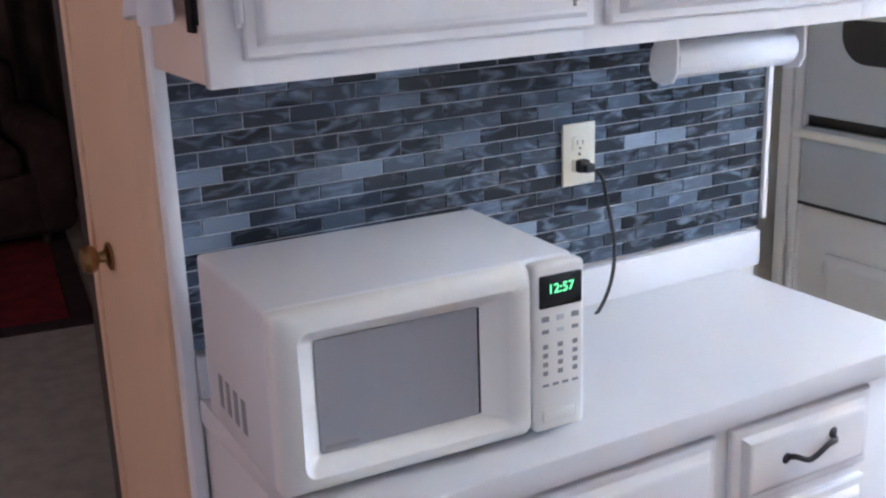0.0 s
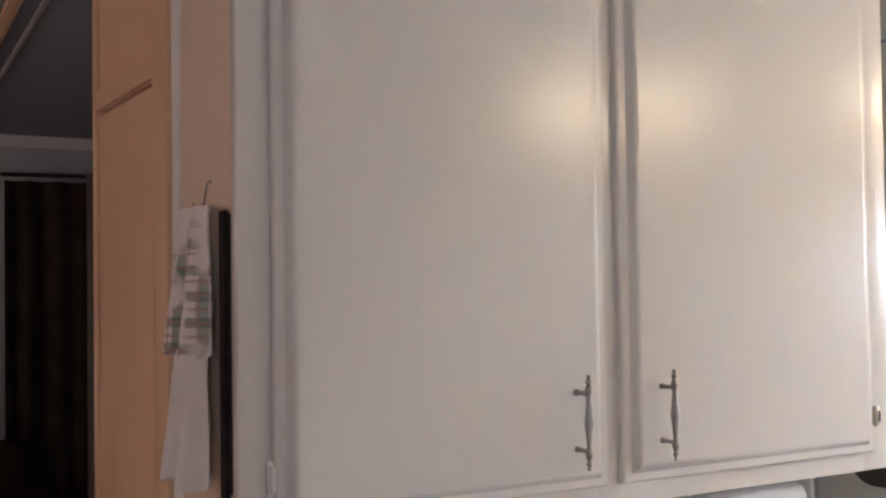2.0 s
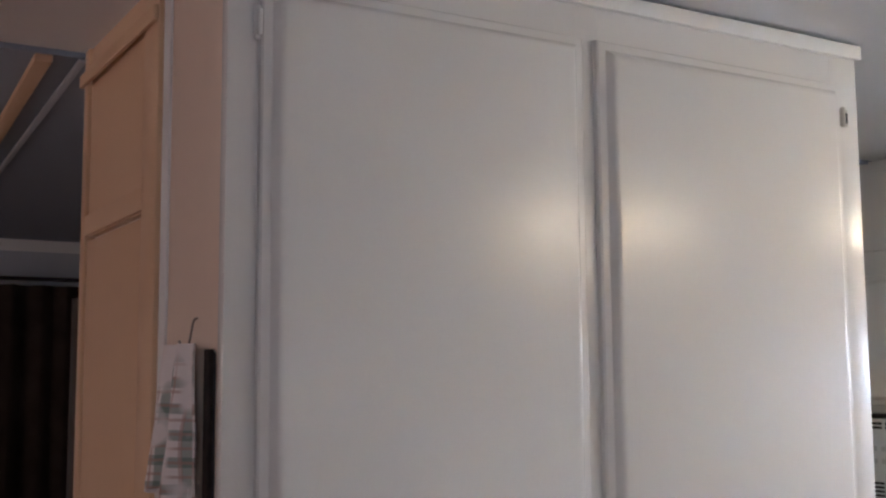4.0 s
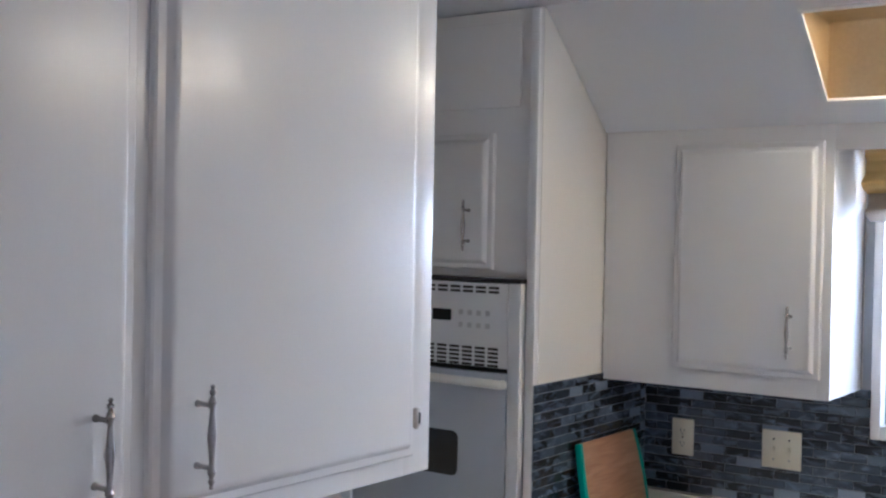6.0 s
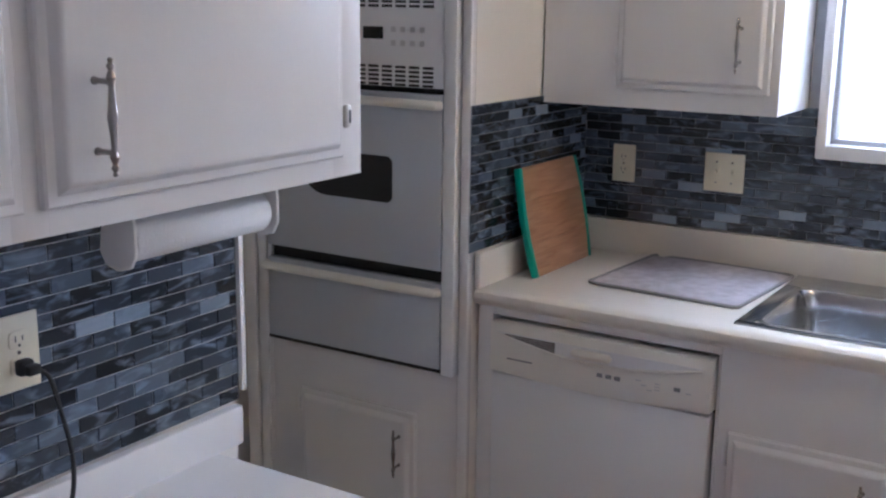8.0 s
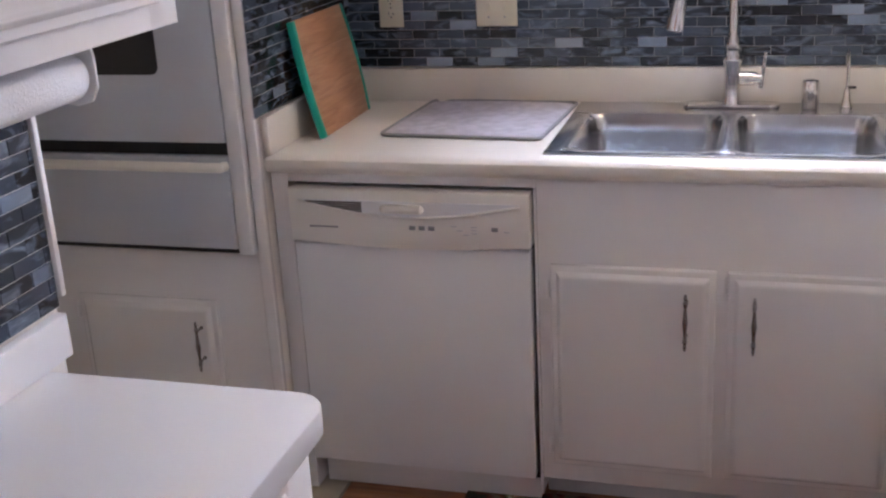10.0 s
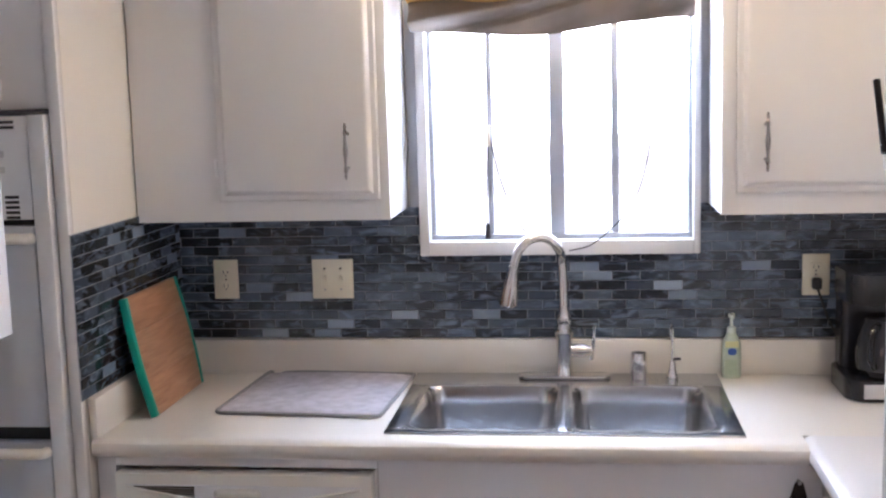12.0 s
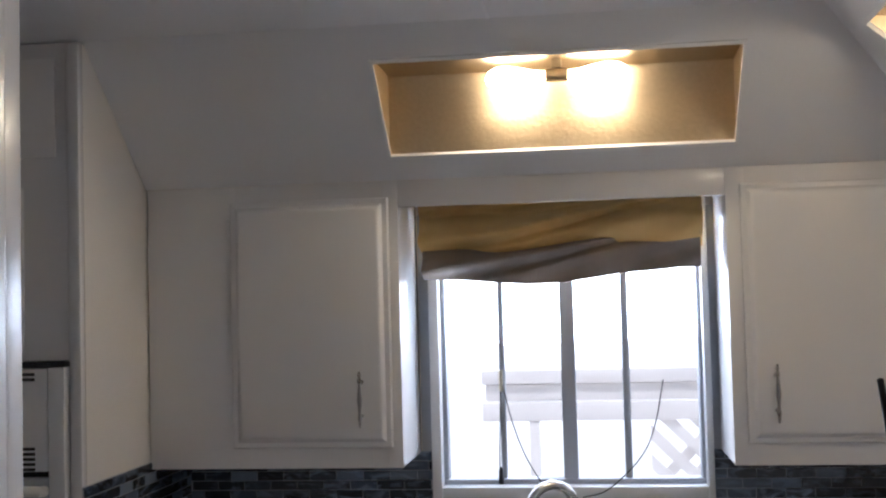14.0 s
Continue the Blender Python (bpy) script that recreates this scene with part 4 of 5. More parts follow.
edge = [(y + 0.018, z) for y, z in ((-0.655, ZW - 0.046), (-0.668, ZW - 0.043), (-0.677, ZW - 0.034), (-0.680, ZW - 0.022), (-0.676, ZW - 0.009), (-0.666, ZW - 0.001), (-0.650, ZW + 0.001), (-0.635, ZW))]
SX0, SX1, SY0, SY1 = 0.687, 1.507, -0.593, -0.028       # sink outer rim
hole = (SX0 + 0.02, SX1 - 0.02, SY0 + 0.02, SY1 - 0.02)
front_strip = prism(edge + [(SY0 + 0.021, ZW), (SY0 + 0.021, ZW - 0.046)], 0, 0.004, 1.632)
part("front_edge", front_strip, M_LAM_CREAM, wtop, "rolled cream front edge")
for lo, hi in (((0.004, SY0 + 0.021, ZW - 0.04), (hole[0], -0.001, ZW)), ((hole[1], SY0 + 0.021, ZW - 0.04), (2.349, -0.001, ZW)), ((hole[0], hole[3], ZW - 0.04), (hole[1], -0.001, ZW))):
    part("slab", box(lo, hi), M_LAM_CREAM, wtop)
side_edge = [(2.349, ZW), (2.349, ZW - 0.04), (1.655, ZW - 0.046)] + [(1.655 - (-(y) - 0.637), z) for y, z in edge[1:]]
part("side_slab", prism([(x, z) for x, z in side_edge], 1, -1.735, SY0 + 0.0205), M_LAM, wtop, "white worktop along the side wall")
part("upstand", box((0.004, -0.022, ZW + 0.0005), (2.349, -0.001, ZW + 0.098), 0.004), M_LAM_CREAM, wtop, "cream upstand")
part("side_upstand", box((0.003, -0.660, ZW + 0.0005), (0.022, -0.0225, ZW + 0.098), 0.004), M_LAM_CREAM, wtop, "cream upstand")

sc = thing("sink_cabinet", pose(0, YB, 0), "white sink base cabinet with two doors", "cabinet", "base cabinets")
part("carcass", box((0.6775, 0.0185, 0.10), (1.66, 0.59, 0.75)), M_CAB, sc)
part("front_panel", box((0.6775, 0.0, 0.10), (1.664, 0.018, ZW - 0.048), 0.001), M_CAB, sc)
part("dishwasher_rail", box((0.0485, 0.0, 0.872), (0.677, 0.018, ZW - 0.048), 0.001), M_CAB, sc)
part("end_stile", box((0.003, 0.0, 0.0), (0.048, 0.30, ZW - 0.048), 0.001), M_CAB, sc)
part("divider", box((0.6695, 0.0, 0.05), (0.6765, 0.58, 0.8715), 0.001), M_CAB, sc)
part("toe_kick", box((0.668, 0.105, 0.0), (1.66, 0.3, 0.10)), M_CAB, sc)
for a, b, hx, hg in ((0.708, 1.095, 1.0285, 0.700), (1.121, 1.500, 1.1815, 1.508)):
    d = door_leaf(sc, a, b, 0.150, 0.686)
    handle_parts(d, hx, 0.574, -0.0255)
    for hz in (0.62, 0.20):
        hinge(sc, hg, hz, -0.001)

dw = thing("dishwasher", pose(0.052, YB - 0.002, 0.0), "white built-in dishwasher with control panel, door shut", "dishwasher")
DWW = 0.619
part("tub", box((0.006, 0.03, 0.08), (DWW - 0.006, 0.55, 0.868)), M_DARK, dw, "dark gap round the dishwasher")
part("door", box((0.004, -0.014, 0.100), (DWW - 0.010, 0.03, 0.716), 0.005), M_APPL, dw)
low = [(0.003, 0.726)] + [(0.006 + (DWW - 0.012) * k / 12, 0.726 - 0.012 * math.sin(math.pi * k / 12)) for k in range(1, 12)] + [(DWW - 0.006, 0.726), (DWW - 0.006, 0.862), (0.003, 0.862)]
dp = part("control_panel", prism(low, 1, -0.024, 0.03, 0.004), M_APPL_CREAM, dw, "off-white control panel")
cres = [(0.03 + 0.56 * k / 16, 0.832 - 0.036 * math.sin(math.pi * k / 16)) for k in range(17)]
cres = cres + [(0.59, 0.836), (0.03, 0.836)]
part("handle_recess", prism(cres, 1, -0.0262, -0.0235), M_APPL, dp, "crescent handle recess")
part("recess_lip", tube([(x, -0.0255, z - 0.001) for x, z in cres[:17]], 0.0042, 8), M_APPL_CREAM, dp, "raised curved lip under the handle")
part("grip", join(lathe([(0.004, 0.245), (0.011, 0.252), (0.012, 0.30), (0.011, 0.348), (0.004, 0.355)], 14, "X", (0, -0.030, 0.818))), M_APPL_CREAM, dp)
for k in range(5):
    part("vent_slot", box((0.050 + 0.024 * k, -0.0272, 0.8285 - 0.0056 * k), (0.196, -0.0260, 0.8328 - 0.0056 * k)), M_VENT, dp)
for k in range(3):
    part("button", box((0.315 + 0.024 * k, -0.0256, 0.765), (0.331 + 0.024 * k, -0.0238, 0.776), 0.001), M_PRINT, dp)
for k, (bx, bz) in enumerate(((0.42, 0.776), (0.435, 0.766), (0.45, 0.756), (0.47, 0.776), (0.47, 0.768), (0.47, 0.760), (0.52, 0.768), (0.55, 0.766))):
    part("indicator", box((bx, -0.0250, bz), (bx + (0.014 if k != 6 else 0.016), -0.0238, bz + (0.003 if k != 6 else 0.010))), M_PRINT if k == 6 else M_BADGE, dp)
part("maker_mark", box((0.055, -0.0250, 0.764), (0.13, -0.0238, 0.768)), M_PRINT, dp)
part("kick_plate", box((0.01, 0.045, 0.0), (DWW - 0.01, 0.06, 0.08), 0.002), M_CAB, dw)

# ---- stainless double sink ----
sk = thing("kitchen_sink", pose(0, 0, ZW), "stainless steel double-bowl drop-in sink", "sink")


def bowl(x0, x1, y0, y1, depth=0.17):
    loops = []
    for ins, z, r in ((-0.012, 0.0045, 0.055), (0.0, 0.003, 0.05), (0.005, -0.006, 0.05), (0.010, -0.05, 0.05), (0.016, -depth + 0.03, 0.05), (0.03, -depth + 0.006, 0.05), (0.06, -depth, 0.05)):
        loops.append([(u, v, z) for u, v in rounded(x0 + ins, x1 - ins, y0 + ins, y1 - ins, (r,) * 4, 5)])
    bm = rings_solid(loops, False)
    vs = [v for v in bm.verts if abs(v.co.z + depth) < 1e-5]
    bm.faces.new(sorted(vs, key=lambda v: math.atan2(v.co.y - (y0 + y1) / 2, v.co.x - (x0 + x1) / 2)))
    bmesh.ops.recalc_face_normals(bm, faces=bm.faces)
    bmesh.ops.solidify(bm, geom=bm.faces[:], thickness=0.0015)
    return bm


B1, B2 = (SX0 + 0.045, 1.083), (1.116, SX1 - 0.055)
BY = (SY0 + 0.030, -0.165)
part("bowl", bowl(B1[0], B1[1], *BY), M_STEEL, sk)
part("bowl", bowl(B2[0], B2[1], *BY), M_STEEL, sk)
g = 0.006
part("rim", join(prism([(SY0, 0.0005), (SY0 + 0.004, 0.004), (BY[0] - g, 0.005), (BY[0] - g, 0.001)], 0, SX0, SX1), prism([(BY[1] + g, 0.001), (BY[1] + g, 0.005), (SY1 - 0.004, 0.006), (SY1, 0.0005)], 0, SX0, SX1),
                 box((SX0, BY[0] - g, 0.0008), (B1[0] - g, BY[1] + g, 0.0048), 0.0015), box((B2[1] + g, BY[0] - g, 0.0008), (SX1, BY[1] + g, 0.0048), 0.0015), box((B1[1] + g, BY[0] - g, 0.0008), (B2[0] - g, BY[1] + g, 0.0048), 0.0015)), M_STEEL, sk, "brushed steel rim")
for a, b in (B1, B2):
    part("drain", lathe([(0.045, -0.1695), (0.043, -0.167), (0.03, -0.169), (0.02, -0.172)], 20, "Z", ((a + b) / 2, (BY[0] + BY[1]) / 2, 0)), M_CHROME, sk)

# ---- faucet ----
fx, fy = 1.096, -0.080
fa = thing("kitchen_faucet", pose(fx, fy, ZW + 0.006), "brushed nickel pull-down faucet with high arched spout", "faucet")
part("deck_plate", prism(rounded(-0.125, 0.125, -0.028, 0.028, (0.027,) * 4), 2, 0.0, 0.010, 0.003), M_CHROME, fa)
part("body", lathe([(0.026, 0.008), (0.024, 0.016), (0.021, 0.03), (0.021, 0.11), (0.024, 0.118), (0.026, 0.128), (0.022, 0.14), (0.018, 0.15), (0.021, 0.162), (0.019, 0.175), (0.0135, 0.19), (0.013, 0.2)], 24), M_CHROME, fa)
arc = [(0, 0, 0.19), (0, -0.004, 0.27), (-0.004, -0.010, 0.33)] + [(-0.062 + 0.058 * math.cos(radians(a)), -0.045 - 0.03 * (1 - math.cos(radians(a))), 0.33 + 0.065 * math.sin(radians(a))) for a in (30, 60, 90, 120, 150)] + [(-0.128, -0.105, 0.315)]
part("spout", tube(curve_points(arc, 6), 0.0125, 14), M_CHROME, fa)
sp = lathe([(0.0135, 0.05), (0.015, 0.035), (0.020, 0.01), (0.024, -0.035), (0.025, -0.052), (0.020, -0.058)], 18)
bmesh.ops.transform(sp, verts=sp.verts, matrix=pose(-0.134, -0.110, 0.275, 8, 10, 0))
part("spray_head", sp, M_CHROME, fa)
part("lever", join(lathe([(0.017, 0.018), (0.018, 0.03), (0.018, 0.055), (0.013, 0.064), (0.010, 0.075)], 16, "X", (0, 0, 0.075)), tube(curve_points([(0.072, 0, 0.05), (0.076, 0, 0.08), (0.080, -0.004, 0.115), (0.083, -0.006, 0.145)], 5), [0.007] * 5 + [0.006] * 5 + [0.0045] * 6, 10)), M_CHROME, fa)
ag = thing("air_gap_cap", pose(1.295, -0.085, ZW + 0.006), "brushed nickel air gap cap on the sink rim", "air gap")
part("cap", lathe([(0.021, 0), (0.0225, 0.003), (0.0225, 0.066), (0.020, 0.072), (0.004, 0.074)], 20), M_CHROME, ag)
ft = thing("water_filter_tap", pose(1.384, -0.085, ZW + 0.006), "slim filtered water tap with dark neck on the sink rim", "tap")
part("base", lathe([(0.016, 0), (0.016, 0.012), (0.010, 0.022), (0.009, 0.045), (0.006, 0.05)], 16), M_CHROME, ft)
part("neck", tube(curve_points([(0, 0, 0.045), (0, 0, 0.10), (-0.002, -0.004, 0.138), (-0.004, -0.02, 0.152), (-0.005, -0.04, 0.145)], 6), 0.0048, 10), M_CHROME, ft)
part("lever", box((0.004, -0.006, 0.05), (0.022, 0.002, 0.057), 0.002), M_RUBBER, ft)

so = thing("soap_bottle", pose(1.543, -0.045, ZW) @ Matrix.Scale(0.95, 4), "small pump bottle of green hand soap with yellow label", "soap bottle")
part("bottle", rings_solid([[(u, v, z) for u, v in rounded(-w, w, -d, d, (d * 0.8,) * 4, 4)] for w, d, z in ((0.025, 0.017, 0.0), (0.027, 0.019, 0.006), (0.027, 0.02, 0.06), (0.025, 0.019, 0.10), (0.016, 0.014, 0.122), (0.012, 0.012, 0.130))]), M_SOAP, so)
part("label", box((-0.020, -0.0212, 0.090), (0.018, -0.0203, 0.108), 0.0), M_LABEL, so, "yellow label top")
part("lower_label", box((-0.021, -0.0212, 0.010), (0.014, -0.0205, 0.056), 0.0), M_SOAPGREEN, so, "green leaf print")
part("label_badge", prism(rounded(-0.012, 0.012, 0.068, 0.088, (0.009,) * 4), 1, -0.0218, -0.0213), M_BLUE, so)
part("pump", join(lathe([(0.013, 0.129), (0.013, 0.145), (0.005, 0.148), (0.005, 0.172), (0.010, 0.174), (0.010, 0.184), (0.004, 0.186)], 14), box((-0.005, -0.034, 0.175), (0.005, 0.0, 0.184), 0.002)), M_CLEARPL, so, "clear pump head")

# ---- drying mat and cutting board ----
dm = thing("drying_mat", pose(0.455, -0.240, ZW, 0, 0, -3.5), "grey ribbed dish drying mat lying on the worktop", "drying mat")
mt = bmesh.new()
nx, ny = 60, 24
grid = []
for j in range(ny + 1):
    row = []
    for i in range(nx + 1):
        u, v = i / nx - 0.5, j / ny - 0.5
        e = min(1, 14 * (0.5 - abs(u)), 10 * (0.5 - abs(v)))
        z = 0.004 + 0.006 * max(0.0, e) ** 0.5 + 0.0014 * math.sin(i * 2.1) * math.sin(j * 2.6) + 0.003 * math.sin(u * 5 + 1) * v
        row.append(mt.verts.new((0.425 * u * (1 - 0.05 * abs(2 * v) ** 9), 0.425 * v * (1 - 0.05 * abs(2 * u) ** 9), z)))
    grid.append(row)
for j in range(ny):
    for i in range(nx):
        mt.faces.new((grid[j][i], grid[j][i + 1], grid[j + 1][i + 1], grid[j + 1][i]))
part("mat", mt, M_TERRY, dm)
rim = [(0.2125 * a, 0.2125 * b) for a, b in rounded(-1, 1, -1, 1, (0.09,) * 4, 4)]
part("binding", tube([(x, y, 0.005) for x, y in rim + rim[:1]], 0.005, 8), M_PRINT, dm, "dark bound edge")

cb = thing("cutting_board", pose(0.088, -0.484, ZW + 0.0015, 0, -12, 0), "bamboo cutting board with teal rubber edges leaning on tiles", "cutting board")
# board plane: local y along its foot, z up, thin in x
bulge = [(0.016 + 0.0, 0.0)] + [(0.02 - 0.012 * math.sin(math.pi * k / 10), 0.30 * k / 10) for k in range(0, 11)]
left = [(0.020 - 0.014 * math.sin(math.pi * k / 10), 0.305 * k / 10) for k in range(11)]
right = [(0.342 + 0.016 * math.sin(math.pi * k / 10), 0.305 * k / 10) for k in range(11)]
for a, b in ((0, 3), (3, 7), (7, 10)):
    strip = [(y, z + (0.0006 if k == 0 and a else 0)) for k, (y, z) in enumerate(left[a:b + 1])] + [(y, z) for y, z in right[a:b + 1][::-1]]
    part("bamboo_strip", prism(strip, 0, -0.007, 0.007, 0.0012), M_BAMBOO, cb)
part("edge_grip", prism([(y - 0.016, z) for y, z in left] + [(y + 0.002, z) for y, z in left[::-1]], 0, -0.009, 0.009, 0.002), M_TEAL, cb, "teal rubber edge")
part("edge_grip", prism([(y - 0.002, z) for y, z in right] + [(y + 0.014, z) for y, z in right[::-1]], 0, -0.009, 0.009, 0.002), M_TEAL, cb, "teal rubber edge")


# ---- wall cabinets beside the window ----
def window_cabinet(x0, x1, dx0, dx1, hx, hinges, label):
    t = thing("wall_cabinet", pose(x0, YS, 1.411), label, "cabinet", "wall cabinets beside the window")
    w, h = x1 - x0, 2.137 - 1.411
    for p, q in ((0, 0.018), (w - 0.018, w)):
        part("side_panel", box((p, 0.0185, 0), (q, -YS, h), 0.001), M_CAB, t)
    part("bottom_panel", box((0.018, 0.0185, 0.004), (w - 0.018, -YS - 0.001, 0.02)), M_CAB, t)
    part("top_panel", box((0.018, 0.0185, h - 0.03), (w - 0.018, -YS - 0.001, h - 0.012)), M_CAB, t)
    a, b = dx0 - x0, dx1 - x0
    for p, q in ((0, a + 0.012), (b - 0.012, w)):
        part("stile", box((p, 0, -0.001), (q, 0.018, h), 0.0008), M_CAB, t)
    for z0, z1 in ((-0.001, 0.07), (h - 0.07, h)):
        part("rail", box((a + 0.0118, 0.0003, z0), (b - 0.0118, 0.0175, z1)), M_CAB, t)
    d = door_leaf(t, a, b, 0.052, 0.684)
    handle_parts(d, hx - x0, 0.176, -0.0255, 0.14)
    for z in (0.137, 0.621):
        for hg in hinges:
            hinge(t, hg - x0, z, -0.002)
    return t


window_cabinet(0.003, 0.669, 0.230, 0.645, 0.571, (0.224,), "white wall cabinet with a raised door beside the sink window")
window_cabinet(1.485, 2.03, 1.519, 1.99, 1.585, (), "white wall cabinet with a raised door over the coffee maker")
structure("window_header", join(box((0.669, YS, 2.070), (1.485, YS + 0.018, 2.137), 0.002)), M_CAB, "white header board that joins the cabinets over the window", "trim")
part_r = thing("wall_cabinet", pose(2.03, -0.31, 1.411, 0, 0, -90), "white wall cabinet on the cooktop side", "cabinet", "wall cabinets beside the window")
part("carcass", box((0.0, 0.0, 0.0), (0.6, 0.30, 0.71), 0.003), M_CAB, part_r)
door_leaf(part_r, 0.05, 0.55, 0.058, 0.662)

# ---- window: slider with aluminium frame, casing, sill ----
wi = thing("window_1", pose(0, 0, 0), "aluminium sliding window over the sink with white casing", "window", kind="structure")
fr = [(0.726, 1.448, 1.313, 1.328), (0.726, 1.448, 2.06, 2.08), (0.726, 0.740, 1.328, 2.06), (1.436, 1.448, 1.328, 2.06)]
part("window_frame", join(*[box((a, 0.035, c), (b, 0.09, d), 0.002) for a, b, c, d in fr]), M_WFRAME, wi, "milled aluminium frame")
part("mullion", box((1.061, 0.038, 1.328), (1.101, 0.085, 2.06), 0.003), M_WFRAME, wi, "meeting stile of the sashes")
part("muntin", box((0.887, 0.052, 1.328), (0.903, 0.075, 2.06), 0.002), M_WFRAME, wi)
part("muntin", box((1.230, 0.052, 1.328), (1.250, 0.075, 2.06), 0.002), M_WFRAME, wi)
for a, b in ((0.740, 0.887), (0.903, 1.061), (1.101, 1.230), (1.250, 1.436)):
    pn = part("pane", box((a, 0.062, 1.328), (b, 0.065, 2.06)), M_GLASS, wi)
    pn.visible_shadow = False
cas = [(0.701, 0.728, 1.276, 2.095), (1.446, 1.464, 1.276, 2.095), (0.728, 1.446, 1.276, 1.315)]
part("casing", join(*[box((a, -0.020, c), (b, 0.035, d), 0.003) for a, b, c, d in cas]), M_TRIM, wi, "white painted casing")
part("latch", join(box((0.880, 0.020, 1.316), (0.894, 0.040, 1.343), 0.003), lathe([(0.006, 0.0), (0.007, 0.02), (0.003, 0.03)], 10, "Z", (0.887, 0.026, 1.333))), M_BLACK_IRON, wi)

rs = thing("roman_shade", pose(1.070, -0.055, 2.092), "ochre fabric roman shade pulled up in soft folds", "window shade")


def shade_piece(w, z_top, z_bot, depth, seed, sag, nx=72, nz=24, lean=0.0):
    rng = random.Random(seed)
    ph = [rng.uniform(0, 6.28) for _ in range(6)]
    bm = bmesh.new()
    g = []
    for j in range(nz + 1):
        t = j / nz
        row = []
        for i in range(nx + 1):
            u = i / nx
            x = (u - 0.5) * w
            y = -depth * math.sin(math.pi * (0.12 + 0.82 * t)) - 0.014 * math.sin(5 * u + 6 * t + ph[0]) - 0.012 * math.sin(13 * u - 5 * t + ph[1]) * t - 0.009 * math.sin(21 * u + 9 * t + ph[3]) * (0.4 + 0.6 * t) - 0.030 * math.exp(-((t - 0.80 + 0.95 * u) / 0.13) ** 2) + 0.028 * math.exp(-((t - 1.05 + 1.15 * u) / 0.10) ** 2) + 0.016 * math.exp(-((t - 0.10 - 0.25 * abs(u - 0.6)) / 0.10) ** 2)
            z = z_top + (z_bot - z_top) * t - sag * math.sin(math.pi * u) * t + 0.006 * math.sin(9 * u + ph[2]) * t + lean * (u - 0.5) * t
            row.append(bm.verts.new((x, y, z)))
        g.append(row)
    for j in range(nz):
        for i in range(nx):
            bm.faces.new((g[j][i], g[j][i + 1], g[j + 1][i + 1], g[j + 1][i]))
    bmesh.ops.recalc_face_normals(bm, faces=bm.faces)
    bmesh.ops.solidify(bm, geom=bm.faces[:], thickness=0.003)
    return bm


part("head_rail", box((-0.378, -0.012, -0.028), (0.378, 0.02, -0.004), 0.004), M_BLIND, rs)
part("upper_fold", shade_piece(0.756, -0.006, -0.130, 0.055, 4, 0.019), M_BLIND, rs)
# lower fold is coloured taupe to look unlit against the window
part("lower_fold", shade_piece(0.745, -0.090, -0.198, 0.035, 9, 0.019, lean=0.022), M_BLIND_SHADED, rs, "lower fold of the same fabric, darkened as in shadow")
cordc = thing("shade_cord", pose(0, -0.002, 0), "thin dark pull cord hanging at the window", "cord")
part("cord", tube(curve_points([(1.336, -0.008, 1.60), (1.316, -0.012, 1.50), (1.287, -0.016, 1.42), (1.240, -0.02, 1.36), (1.173, -0.024, 1.305), (1.112, -0.024, 1.288)], 6), 0.0018, 8), M_RUBBER, cordc)
part("cord", tube(curve_points([(0.896, -0.006, 1.60), (0.890, -0.01, 1.45), (0.887, -0.01, 1.345)], 6), 0.0016, 8), M_RUBBER, cordc)
part("cord", tube(curve_points([(0.898, -0.006, 1.61), (0.923, -0.012, 1.50), (0.959, -0.016, 1.40), (1.005, -0.02, 1.32)], 6), 0.0018, 8), M_RUBBER, cordc)
part("toggle_clip", box((0.891, -0.012, 1.575), (0.902, 0.0, 1.635), 0.003), M_PLATE, cordc)

# ---- side run with drawers, cooktop and fridge ----
XR = 1.650
rb = thing("base_cabinet", pose(XR, -0.625, 0, 0, 0, -90), "white base cabinet with drawer and door beside the fridge", "cabinet", "base cabinets")
part("carcass", box((0.0, 0.016, 0.10), (1.11, 0.69, ZW - 0.048), 0.002), M_CAB, rb)
part("toe_kick", box((0, 0.07, 0), (1.11, 0.4, 0.10)), M_CAB, rb)
d = drawer_front(rb, 0.06, 0.53, 0.705, 0.842, 0.016)
handle_parts(d, 0.23, 0.775, -0.0095, 0.12, True)
d = door_leaf(rb, 0.06, 0.53, 0.13, 0.682, 0.016)
handle_parts(d, 0.35, 0.56, -0.0095)
hinge(rb, 0.54, 0.50, 0.012)
d = drawer_front(rb, 0.60, 1.08, 0.705, 0.842, 0.016)
d = door_leaf(rb, 0.60, 1.08, 0.13, 0.682, 0.016)
ck = thing("cooktop", pose(2.03, -1.18, ZW), "black cooktop set into the side worktop", "cooktop")
part("plate", prism(rounded(-0.27, 0.27, -0.40, 0.40, (0.02,) * 4), 2, 0.0008, 0.009, 0.002), M_DISPLAY, ck)
for ex in (-0.14, 0.14):
    for ey in (-0.22, 0.22):
        part("burner_ring", lathe([(0.09, 0.009), (0.088, 0.013), (0.03, 0.013), (0.02, 0.010)], 24, "Z", (ex, ey, 0)), M_BLACK_IRON, ck)

fg = thing("refrigerator", pose(1.499, -1.745, 0, 0, 0, -90), "tall white refrigerator at the end of the side worktop", "refrigerator")
part("body", box((0, 0.06, 0.02), (0.78, 0.80, 1.76), 0.008), M_APPL, fg)
part("door", box((0.002, 0.0, 0.04), (0.778, 0.055, 1.20), 0.012), M_APPL, fg)
part("freezer_door", box((0.002, 0.0, 1.215), (0.778, 0.055, 1.765), 0.012), M_APPL, fg)
